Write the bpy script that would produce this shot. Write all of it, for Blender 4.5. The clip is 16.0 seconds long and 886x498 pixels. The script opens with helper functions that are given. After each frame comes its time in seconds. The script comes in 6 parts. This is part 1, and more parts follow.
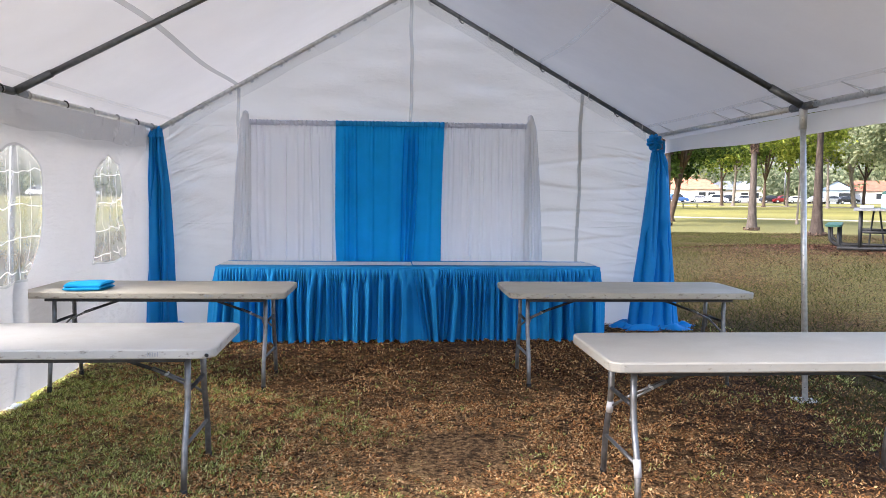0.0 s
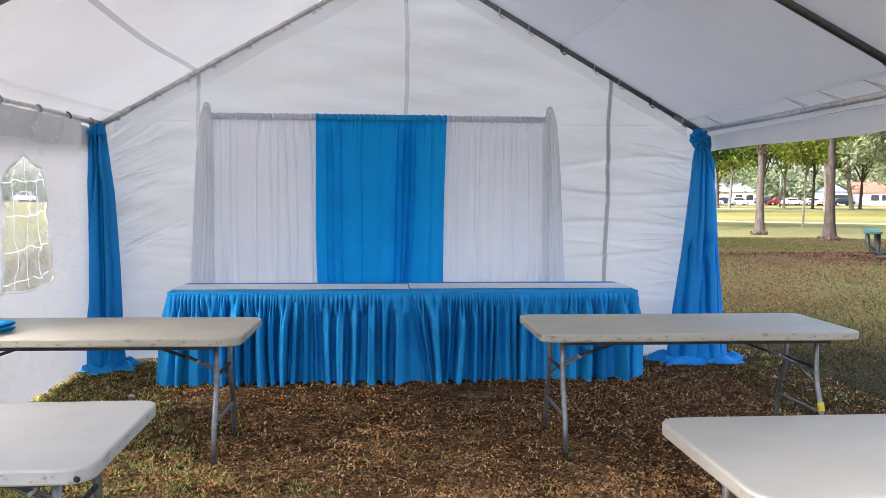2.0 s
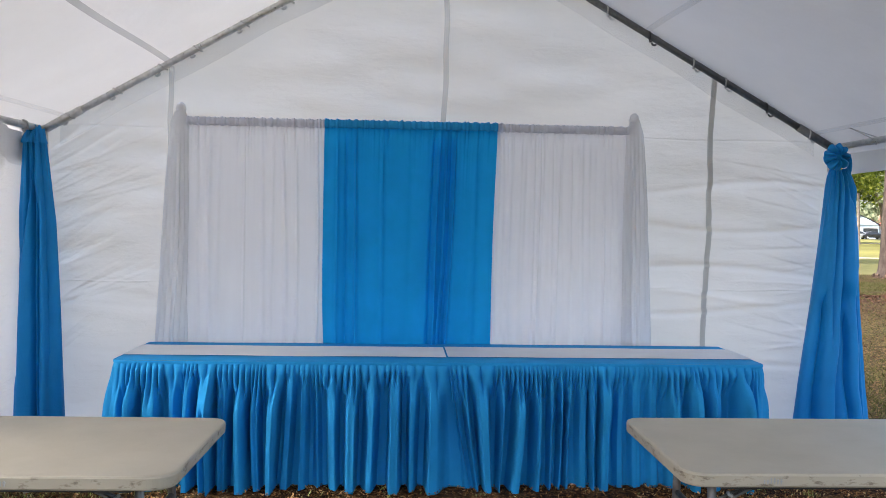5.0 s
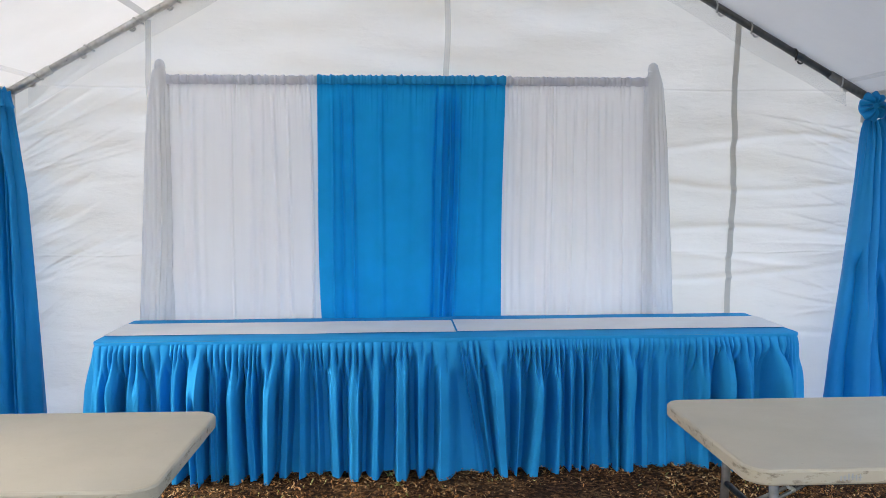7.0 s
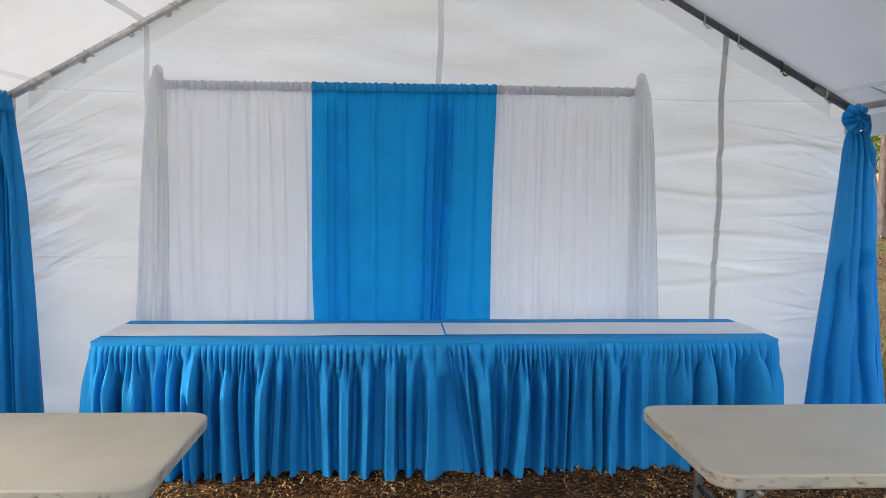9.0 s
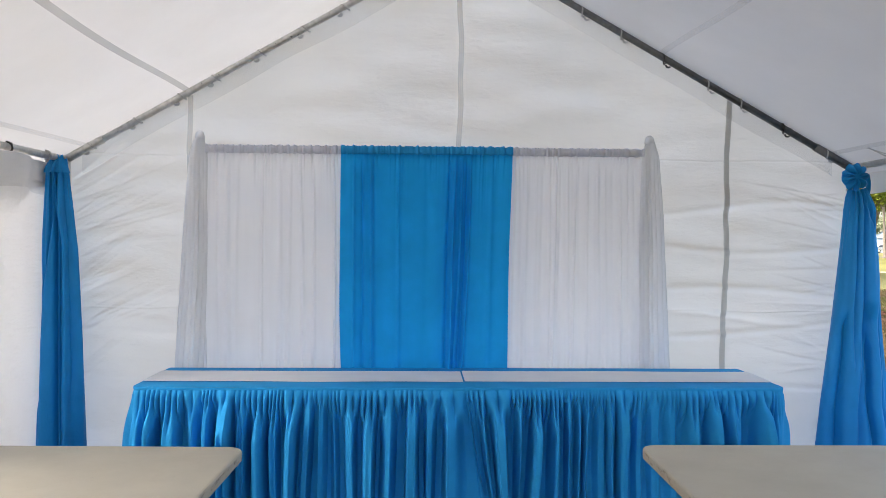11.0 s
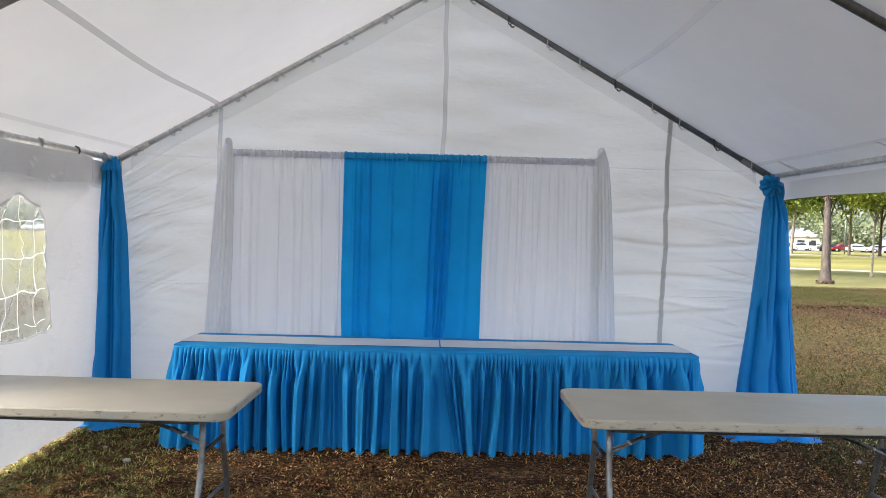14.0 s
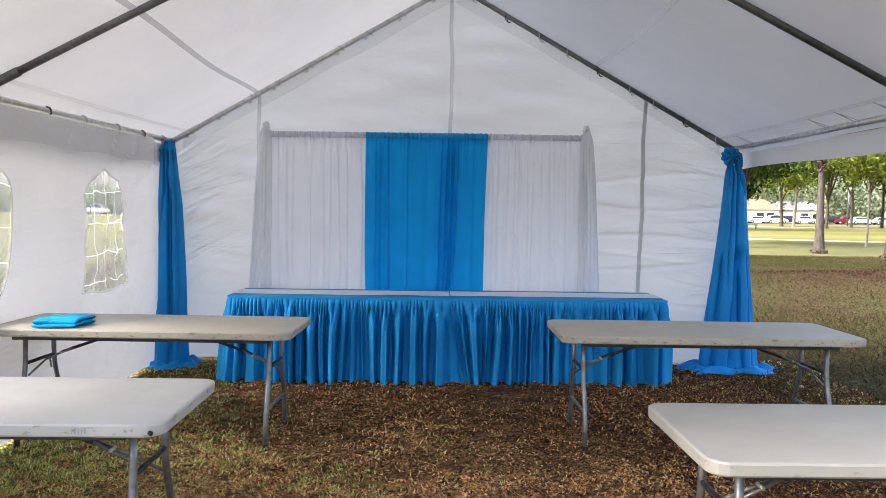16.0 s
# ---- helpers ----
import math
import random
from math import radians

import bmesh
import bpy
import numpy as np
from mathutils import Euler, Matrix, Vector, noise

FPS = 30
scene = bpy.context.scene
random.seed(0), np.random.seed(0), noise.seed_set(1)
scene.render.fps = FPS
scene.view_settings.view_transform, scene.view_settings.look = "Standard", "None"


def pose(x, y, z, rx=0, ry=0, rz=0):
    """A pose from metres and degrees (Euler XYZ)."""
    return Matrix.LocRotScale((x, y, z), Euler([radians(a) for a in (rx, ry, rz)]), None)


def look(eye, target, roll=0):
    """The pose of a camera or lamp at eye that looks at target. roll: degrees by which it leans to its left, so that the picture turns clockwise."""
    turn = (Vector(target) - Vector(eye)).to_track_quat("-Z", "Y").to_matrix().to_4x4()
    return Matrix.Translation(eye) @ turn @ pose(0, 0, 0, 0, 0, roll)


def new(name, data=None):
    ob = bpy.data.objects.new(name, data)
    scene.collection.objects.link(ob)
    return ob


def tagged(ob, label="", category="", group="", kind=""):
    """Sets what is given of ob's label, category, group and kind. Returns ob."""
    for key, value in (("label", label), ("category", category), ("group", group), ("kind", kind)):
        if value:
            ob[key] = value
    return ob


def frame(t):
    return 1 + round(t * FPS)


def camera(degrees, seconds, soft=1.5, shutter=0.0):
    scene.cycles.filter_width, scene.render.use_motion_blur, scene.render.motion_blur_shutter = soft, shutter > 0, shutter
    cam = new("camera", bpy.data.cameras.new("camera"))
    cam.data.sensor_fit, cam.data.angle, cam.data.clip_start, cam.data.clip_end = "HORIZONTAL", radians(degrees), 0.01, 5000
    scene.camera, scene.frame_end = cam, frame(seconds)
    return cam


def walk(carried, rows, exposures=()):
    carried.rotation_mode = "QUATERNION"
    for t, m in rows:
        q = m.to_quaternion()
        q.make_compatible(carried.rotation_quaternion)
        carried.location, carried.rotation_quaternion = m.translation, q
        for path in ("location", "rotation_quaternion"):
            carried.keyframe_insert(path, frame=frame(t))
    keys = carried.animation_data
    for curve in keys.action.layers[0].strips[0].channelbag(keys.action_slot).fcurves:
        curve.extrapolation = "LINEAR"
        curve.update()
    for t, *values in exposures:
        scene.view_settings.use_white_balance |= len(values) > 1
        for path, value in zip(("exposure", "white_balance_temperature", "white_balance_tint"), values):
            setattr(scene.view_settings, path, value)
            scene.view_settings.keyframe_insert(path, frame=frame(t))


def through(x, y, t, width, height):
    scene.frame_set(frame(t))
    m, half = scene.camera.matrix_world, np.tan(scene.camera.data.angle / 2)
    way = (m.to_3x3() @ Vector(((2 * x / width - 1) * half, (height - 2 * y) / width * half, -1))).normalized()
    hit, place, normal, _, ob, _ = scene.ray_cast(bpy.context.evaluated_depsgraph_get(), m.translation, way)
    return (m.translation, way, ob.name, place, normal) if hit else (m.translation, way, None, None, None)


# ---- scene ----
cam = camera(57.2, 16.0, 0.6)
PATH = [
    (0, (-0.239, 0.111, 1.455), (-0.099, 2.101, 1.317), 0.6),
    (0.5, (-0.199, 0.45, 1.474), (-0.155, 2.444, 1.316), 1.0),
    (1, (-0.256, 0.857, 1.459), (-0.203, 2.85, 1.3), 1.4),
    (1.5, (-0.251, 1.22, 1.456), (-0.116, 3.209, 1.304), 0.0),
    (2, (-0.224, 1.563, 1.486), (-0.067, 3.553, 1.357), 0.3),
    (2.5, (-0.289, 1.909, 1.452), (-0.134, 3.899, 1.324), 1.3),
    (3, (-0.329, 2.208, 1.461), (-0.17, 4.192, 1.258), 0.2),
    (3.5, (-0.274, 2.558, 1.48), (-0.113, 4.542, 1.287), -0.4),
    (4, (-0.253, 2.838, 1.482), (-0.137, 4.833, 1.393), 1.4),
    (4.2, (-0.267, 2.959, 1.506), (-0.157, 4.956, 1.469), 1.6),
    (6.3, (-0.278, 3.7, 1.527), (-0.174, 5.694, 1.417), -0.2),
    (6.5, (-0.303, 3.727, 1.516), (-0.199, 5.722, 1.412), -0.2),
    (7, (-0.325, 3.753, 1.517), (-0.201, 5.744, 1.368), -0.1),
    (7.5, (-0.308, 3.758, 1.524), (-0.18, 5.746, 1.351), 0.1),
    (8, (-0.297, 3.742, 1.528), (-0.166, 5.73, 1.355), 0.0),
    (8.5, (-0.292, 3.704, 1.551), (-0.16, 5.692, 1.377), 0.0),
    (9, (-0.287, 3.649, 1.564), (-0.158, 5.639, 1.411), 0.5),
    (9.2, (-0.284, 3.635, 1.569), (-0.169, 5.628, 1.453), 0.2),
    (11.3, (-0.221, 3.246, 1.566), (-0.166, 5.245, 1.548), 0.5),
    (11.5, (-0.2, 3.179, 1.571), (-0.121, 5.177, 1.545), 0.7),
    (12, (-0.142, 3.01, 1.564), (-0.046, 5.007, 1.512), 0.8),
    (12.5, (-0.1, 2.836, 1.562), (-0.064, 4.833, 1.454), 1.1),
    (13, (-0.123, 2.658, 1.566), (-0.094, 4.654, 1.451), 1.7),
    (13.5, (-0.136, 2.47, 1.544), (-0.106, 4.465, 1.414), 1.5),
    (14, (-0.05, 2.222, 1.565), (-0.024, 4.221, 1.527), 1.5),
    (14.5, (-0.022, 2.001, 1.518), (0.006, 4.0, 1.445), 2.3),
    (15, (-0.029, 1.718, 1.478), (-0.015, 3.717, 1.411), 1.6),
    (15.5, (-0.071, 1.448, 1.459), (-0.054, 3.447, 1.4), 0.3),
    (16, (-0.095, 1.11, 1.466), (-0.08, 3.108, 1.374), 0.8),
]
EXPOSURES = [(0, 2.37, 6200, 15), (1.5, 2.57, 6150, 15), (2, 2.51, 6250, 13), (3, 2.68, 6300, 12), (3.5, 2.62, 6250, 13), (4, 2.41, 6300, 12), (6.5, 2.58, 6500, 10), (7, 2.77, 6500, 9), (8.5, 2.63, 6500, 9), (9, 2.61, 6550, 9), (11.5, 2.54, 6600, 10), (12.5, 2.57, 6550, 9), (13, 2.54, 6450, 9), (13.5, 2.61, 6450, 9), (14, 2.39, 6450, 10), (14.5, 2.55, 6450, 10), (15, 2.48, 6350, 11), (16, 2.41, 6350, 12)]
walk(cam, [(t, look(eye, target, roll)) for t, eye, target, roll in PATH], EXPOSURES)

# ---------------------------------------------------------------- light
SUN_EL, SUN_AZ = 37.0, 106.0      # degrees; azimuth counted from +y towards -x
world = bpy.data.worlds.new("sky")
scene.world = world
world.use_nodes = True
wn = world.node_tree
sky = wn.nodes.new("ShaderNodeTexSky")
sky.sky_type = "NISHITA"
sky.sun_disc = False
sky.sun_elevation = radians(SUN_EL)
sky.sun_rotation = radians(-SUN_AZ)
sky.air_density, sky.dust_density, sky.ozone_density = 1.0, 3.5, 1.0
wn.nodes["Background"].inputs["Strength"].default_value = 0.105
haze = wn.nodes.new("ShaderNodeHueSaturation")      # thin high cloud pales the blue
haze.inputs["Saturation"].default_value = 0.85
wn.links.new(sky.outputs["Color"], haze.inputs["Color"])
wn.links.new(haze.outputs["Color"], wn.nodes["Background"].inputs["Color"])

sun_data = bpy.data.lights.new("sun", "SUN")
sun_data.energy, sun_data.angle, sun_data.color = 1.75, radians(35), (1.0, 0.97, 0.94)
sun = new("sun", sun_data)
_el, _az = radians(SUN_EL), radians(SUN_AZ)
_from = Vector((-math.sin(_az) * math.cos(_el), math.cos(_az) * math.cos(_el), math.sin(_el)))
sun.matrix_world = look(_from * 60, (0, 0, 0))

# ---------------------------------------------------------------- materials
class Nodes:
    """A short way to wire a node material."""

    def __init__(self, name):
        self.mat = bpy.data.materials.new(name)
        self.mat.use_nodes = True
        self.tree = self.mat.node_tree
        self.tree.nodes.clear()
        self.out = self.add("ShaderNodeOutputMaterial")
        self.geo = self.add("ShaderNodeNewGeometry")
        self.tex = self.add("ShaderNodeTexCoord")

    def add(self, kind, **values):
        n = self.tree.nodes.new(kind)
        for k, v in values.items():
            n.inputs[k.replace("_", " ")].default_value = v
        return n

    def link(self, a, b):
        self.tree.links.new(a, b)

    def put(self, socket, value):
        if isinstance(value, bpy.types.NodeSocket):
            self.link(value, socket)
        elif isinstance(value, (tuple, list)) and len(value) == 3 and socket.type == "RGBA":
            socket.default_value = (*value, 1)
        else:
            socket.default_value = value

    def noise(self, scale, detail=4, rough=0.55, vector=None, stretch=None, out="Fac"):
        n = self.add("ShaderNodeTexNoise", Scale=scale, Detail=detail, Roughness=rough)
        src = vector or self.tex.outputs["Object"]
        if stretch:
            m = self.add("ShaderNodeMapping")
            m.inputs["Scale"].default_value = stretch
            self.link(src, m.inputs["Vector"])
            src = m.outputs["Vector"]
        self.link(src, n.inputs["Vector"])
        return n.outputs[out]

    def ramp(self, value, *stops, ease="LINEAR"):
        n = self.add("ShaderNodeValToRGB")
        n.color_ramp.interpolation = ease
        els = n.color_ramp.elements
        while len(els) < len(stops):
            els.new(0.5)
        for e, (p, c) in zip(els, stops):
            e.position = p
            e.color = (*c, 1) if isinstance(c, (tuple, list)) else (c, c, c, 1)
        self.put(n.inputs["Fac"], value)
        return n.outputs["Color"]

    def mix(self, fac, a, b, mode="MIX"):
        n = self.add("ShaderNodeMix")
        n.data_type, n.blend_type = "RGBA", mode
        self.put(n.inputs["Factor"], fac)
        self.put(n.inputs[6], a)
        self.put(n.inputs[7], b)
        return n.outputs[2]

    def maths(self, op, a, b=0.0, clamp=False):
        n = self.add("ShaderNodeMath")
        n.operation, n.use_clamp = op, clamp
        self.put(n.inputs[0], a)
        self.put(n.inputs[1], b)
        return n.outputs[0]

    def bump(self, height, strength=0.3, distance=0.01):
        n = self.add("ShaderNodeBump", Strength=strength, Distance=distance)
        self.link(height, n.inputs["Height"])
        return n.outputs["Normal"]

    def principled(self, colour, rough=0.5, metal=0.0, normal=None, **more):
        n = self.add("ShaderNodeBsdfPrincipled")
        self.put(n.inputs["Base Color"], colour)
        self.put(n.inputs["Roughness"], rough)
        self.put(n.inputs["Metallic"], metal)
        if normal:
            self.link(normal, n.inputs["Normal"])
        for k, v in more.items():
            self.put(n.inputs[k.replace("_", " ")], v)
        return n.outputs[0]

    def blend(self, fac, a, b):
        n = self.add("ShaderNodeMixShader")
        self.put(n.inputs[0], fac)
        self.link(a, n.inputs[1])
        self.link(b, n.inputs[2])
        return n.outputs[0]

    def done(self, shader):
        self.link(shader, self.out.inputs["Surface"])
        return self.mat


def varied(n, colour, amount=0.15, scale=3.0):
    """colour with soft blotches lighter and darker."""
    f = n.noise(scale, 5)
    lo = tuple(c * (1 - amount) for c in colour)
    hi = tuple(min(1, c * (1 + amount)) for c in colour)
    return n.ramp(f, (0.3, lo), (0.7, hi))


def tent_fabric(name, colour, through, weave=260, dirt=0.04, relief=0.5, open_weave=0.0, pressed=(), lean=(0.0, 26.0), wrinkle=0.35):
    """Coated polyethylene: white, glossless, lets part of the daylight through. pressed: heights of folds left by packing."""
    n = Nodes(name)
    col = varied(n, colour, dirt, 1.3)
    streak = n.noise(2.2, 6, 0.6, stretch=(1, 1, 0.25))
    col = n.mix(n.ramp(streak, (0.55, 0.0), (0.80, 0.09)), col, tuple(c * k for c, k in zip(colour, (0.80, 0.77, 0.70))))
    fine = n.noise(weave, 2)
    soft = n.noise(5, 3, 0.5, stretch=(1.0, 1.0, 2.2))
    crumple = n.ramp(n.maths("ABSOLUTE", n.maths("SUBTRACT", n.noise(3.2, 4, 0.55, stretch=(1.0, 1.0, 1.9)), 0.5)), (0.0, 1.0), (0.030, 0.0), ease="EASE")
    h = n.maths("ADD", n.maths("ADD", n.maths("MULTIPLY", fine, 0.05), n.maths("MULTIPLY", soft, 0.55)), n.maths("MULTIPLY", crumple, 0.03))
    slant = n.add("ShaderNodeMapping")                  # small wrinkles that run aslant
    slant.inputs["Rotation"].default_value = (radians(lean[0]), radians(lean[1]), 0.0)
    slant.inputs["Scale"].default_value = (1.0, 1.0, 4.5)
    n.link(n.tex.outputs["Object"], slant.inputs["Vector"])
    h = n.maths("ADD", h, n.maths("MULTIPLY", n.noise(4.5, 5, 0.6, vector=slant.outputs["Vector"]), wrinkle))
    if pressed:
        sep = n.add("ShaderNodeSeparateXYZ")
        n.link(n.tex.outputs["Object"], sep.inputs[0])
        wave = n.maths("MULTIPLY", n.noise(1.6, 3), 0.05)
        for k, z in enumerate(pressed):
            gap = n.maths("ABSOLUTE", n.maths("SUBTRACT", n.maths("ADD", sep.outputs["Z"], wave), z + 0.025))
            h = n.maths("ADD", h, n.maths("MULTIPLY", n.ramp(gap, (0.0, 1.0), (0.010, 0.0), ease="EASE"), 0.22 if k % 2 else -0.22))
    nor = n.bump(h, relief, 0.022)
    a = n.principled(col, 0.55, normal=nor, Specular_IOR_Level=0.25)
    t = n.add("ShaderNodeBsdfTranslucent")
    n.put(t.inputs["Color"], col)
    n.link(nor, t.inputs["Normal"])
    body = n.blend(through, a, t.outputs[0])
    if open_weave:
        gap = n.add("ShaderNodeBsdfTransparent")
        body = n.blend(open_weave, body, gap.outputs[0])
    return n.done(body)


def cloth(name, colour, through=0.15, amount=0.06, weave=500, rough=0.75, relief=0.28, gloss=0.15):
    """Smooth polyester: faint weave, soft hanging waves and a few crisp creases."""
    n = Nodes(name)
    col = varied(n, colour, amount, 6)
    fine = n.noise(weave, 2)
    soft = n.noise(9, 3, stretch=(1, 1, 0.3))
    crease = n.ramp(n.maths("ABSOLUTE", n.maths("SUBTRACT", n.noise(7, 3, 0.5, stretch=(1, 1, 0.55)), 0.5)), (0.0, 1.0), (0.035, 0.0), ease="EASE")
    nor = n.bump(n.maths("ADD", n.maths("ADD", n.maths("MULTIPLY", fine, 0.1), soft), n.maths("MULTIPLY", crease, 0.22)), relief, 0.009)
    a = n.principled(col, rough, normal=nor, Specular_IOR_Level=gloss)
    t = n.add("ShaderNodeBsdfTranslucent")
    n.put(t.inputs["Color"], col)
    return n.done(n.blend(through, a, t.outputs[0]))


def sheer_cloth(name, colour, clear):
    n = Nodes(name)
    col = varied(n, colour, 0.03, 3)
    nor = n.bump(n.noise(9, 2, stretch=(1, 1, 0.12)), 0.06, 0.006)
    d = n.principled(col, 0.7, normal=nor, Specular_IOR_Level=0.12)
    t = n.add("ShaderNodeBsdfTranslucent")
    n.put(t.inputs["Color"], colour)
    body = n.blend(0.4, d, t.outputs[0])
    c = n.add("ShaderNodeBsdfTransparent")
    weave = n.noise(16, 3, stretch=(1, 1, 0.1))
    return n.done(n.blend(n.ramp(weave, (0.3, clear * 0.88), (0.7, clear * 1.12)), body, c.outputs[0]))


def galvanised(name, colour=(0.58, 0.59, 0.60), rough=0.36, spots=0.2, metal=0.9):
    n = Nodes(name)
    col = varied(n, colour, spots, 28)
    r = n.ramp(n.noise(40, 4), (0.3, rough - 0.08), (0.7, rough + 0.14))
    return n.done(n.principled(col, r, metal, n.bump(n.noise(120, 3), 0.1, 0.002)))


def painted(name, colour, rough=0.4, amount=0.12, scale=12, bump=0.08, metal=0.0):
    n = Nodes(name)
    col = varied(n, colour, amount, scale)
    return n.done(n.principled(col, n.ramp(n.noise(20, 4), (0.3, rough - 0.06), (0.7, rough + 0.1)), metal, n.bump(n.noise(90, 3), bump, 0.003)))


def table_plastic(name, colour, worn=0.0):
    """Blow-moulded table top: pebbled, scuffed, with grey stains."""
    n = Nodes(name)
    col = varied(n, colour, 0.06, 2.5)
    stain = n.noise(3.3, 8, 0.7)
    col = n.mix(n.ramp(stain, (0.52, 0.0), (0.75, 0.35)), col, (0.40, 0.36, 0.29))
    scuff = n.noise(30, 5, 0.7, stretch=(1, 4, 1))
    col = n.mix(n.ramp(scuff, (0.62, 0.0), (0.72, 0.35)), col, (0.36, 0.34, 0.30))
    speck = n.noise(65, 2)
    col = n.mix(n.ramp(speck, (0.72, 0.0), (0.76, 0.4)), col, (0.22, 0.20, 0.17))
    # chipped, dirty rim
    up = n.add("ShaderNodeSeparateXYZ")
    n.link(n.geo.outputs["True Normal"], up.inputs[0])
    rim = n.ramp(n.maths("ABSOLUTE", up.outputs["Z"]), (0.3, 1.0), (0.7, 0.0))
    chips = n.ramp(n.noise(26, 6, 0.7, stretch=(0.6, 0.6, 1.6)), (0.60 - 0.09 * worn, 0.0), (0.70 - 0.08 * worn, 0.55 + 0.3 * worn))
    col = n.mix(n.maths("MULTIPLY", rim, chips), col, (0.13, 0.10, 0.07))
    nor = n.bump(n.noise(300, 3), 0.2, 0.002)
    return n.done(n.principled(col, n.ramp(stain, (0.3, 0.42), (0.7, 0.62)), 0, nor, Specular_IOR_Level=0.35))


def island_mix(name, colours, rough=0.8, through=0.0, spec=0.2):
    """A colour for each separate piece of the mesh."""
    n = Nodes(name)
    col = n.ramp(n.geo.outputs["Random Per Island"], *[(i / (len(colours) - 1), c) for i, c in enumerate(colours)])
    col = n.mix(n.ramp(n.noise(25, 3), (0.3, 0.0), (0.7, 0.35)), col, tuple(c * 0.6 for c in colours[0]))
    a = n.principled(col, rough, Specular_IOR_Level=spec)
    if through:
        t = n.add("ShaderNodeBsdfTranslucent")
        n.put(t.inputs["Color"], col)
        a = n.blend(through, a, t.outputs[0])
    return n.done(a)


def bark(name, dark, light, rings=0.0):
    n = Nodes(name)
    f = n.noise(7, 7, 0.65, stretch=(1, 1, 0.35))
    col = n.ramp(f, (0.3, dark), (0.7, light))
    h = f
    if rings:
        w = n.add("ShaderNodeTexWave", Scale=rings, Distortion=2.5, Detail=3.0)
        w.bands_direction = "Z"
        n.link(n.tex.outputs["Object"], w.inputs["Vector"])
        h = n.maths("ADD", f, n.maths("MULTIPLY", w.outputs["Fac"], 0.035))
        col = n.mix(n.ramp(w.outputs["Fac"], (0.0, 0.10), (0.4, 0.0)), col, dark)
    return n.done(n.principled(col, 0.9, 0, n.bump(h, 0.8, 0.05), Specular_IOR_Level=0.15))


def ground_material():
    n = Nodes("park_soil_and_grass")
    pos = n.geo.outputs["Position"]
    sep = n.add("ShaderNodeSeparateXYZ")
    n.link(pos, sep.inputs[0])
    X, Y = sep.outputs["X"], sep.outputs["Y"]
    big = n.noise(0.35, 5, 0.6, vector=pos)
    mid = n.noise(2.6, 6, 0.65, vector=pos)
    fine = n.noise(34, 6, 0.72, vector=pos)
    tiny = n.noise(130, 4, 0.7, vector=pos)
    litter = n.ramp(fine, (0.38, (0.010, 0.005, 0.003)), (0.49, (0.042, 0.020, 0.010)), (0.58, (0.15, 0.072, 0.031)), (0.70, (0.36, 0.19, 0.085)))
    straw = n.ramp(n.mix(0.5, fine, tiny), (0.42, (0.026, 0.013, 0.006)), (0.49, (0.24, 0.135, 0.060)), (0.60, (0.68, 0.43, 0.21)))
    green = n.ramp(n.mix(0.5, fine, tiny), (0.43, (0.022, 0.021, 0.007)), (0.50, (0.24, 0.21, 0.075)), (0.58, (0.60, 0.50, 0.21)))
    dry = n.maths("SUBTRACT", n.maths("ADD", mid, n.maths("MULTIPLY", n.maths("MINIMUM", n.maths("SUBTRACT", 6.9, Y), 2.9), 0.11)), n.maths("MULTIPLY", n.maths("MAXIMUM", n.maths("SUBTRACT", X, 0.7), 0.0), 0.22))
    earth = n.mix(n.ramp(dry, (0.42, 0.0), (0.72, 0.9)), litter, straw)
    # greener lawn towards the west side and outside the tent
    west = n.maths("MULTIPLY", n.maths("ADD", X, 0.10), -0.42)
    south = n.maths("MULTIPLY", n.maths("SUBTRACT", 4.4, Y), 0.15)
    east = n.maths("MULTIPLY", n.maths("SUBTRACT", X, 3.0), 0.20)
    lush = n.maths("ADD", n.maths("MAXIMUM", n.maths("ADD", west, south), n.maths("MINIMUM", east, 0.55)), n.maths("MULTIPLY", n.maths("SUBTRACT", mid, 0.5), 2.4))
    earth = n.mix(n.ramp(lush, (0.12, 0.0), (0.75, 0.72)), earth, green)
    earth = n.mix(n.ramp(n.noise(1.1, 4, 0.6, vector=pos), (0.60, 0.0), (0.70, 0.65)), earth, n.ramp(fine, (0.35, (0.030, 0.018, 0.014)), (0.65, (0.13, 0.078, 0.058))))
    earth = n.mix(n.ramp(n.noise(15, 4, 0.6, vector=pos), (0.38, 0.70), (0.50, 0.0)), earth, (0.026, 0.016, 0.009))      # dark bare soil in small random patches
    # outside lawn: shade put into the colour, darker than the floor inside
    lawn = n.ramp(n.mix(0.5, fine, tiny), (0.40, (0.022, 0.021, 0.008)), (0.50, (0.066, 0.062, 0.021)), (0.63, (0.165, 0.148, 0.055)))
    outside = n.maths("MAXIMUM", n.maths("MAXIMUM", n.maths("SUBTRACT", X, 2.3), n.maths("SUBTRACT", -2.55, X)), n.maths("SUBTRACT", 2.9, Y))
    outside = n.maths("ADD", outside, n.maths("MULTIPLY", n.maths("SUBTRACT", mid, 0.5), 0.8))
    turf = n.mix(n.ramp(big, (0.46, 0.0), (0.58, 0.6)), lawn, litter)
    # brown mulch on the mound, tree shade painted into its dark tones
    ring = n.maths("ADD", n.maths("POWER", n.maths("MULTIPLY", n.maths("SUBTRACT", X, 10.3), 0.21), 2.0), n.maths("POWER", n.maths("MULTIPLY", n.maths("SUBTRACT", Y, 16.4), 0.26), 2.0))
    ring = n.maths("ADD", ring, n.maths("MULTIPLY", n.maths("SUBTRACT", mid, 0.5), 1.6))
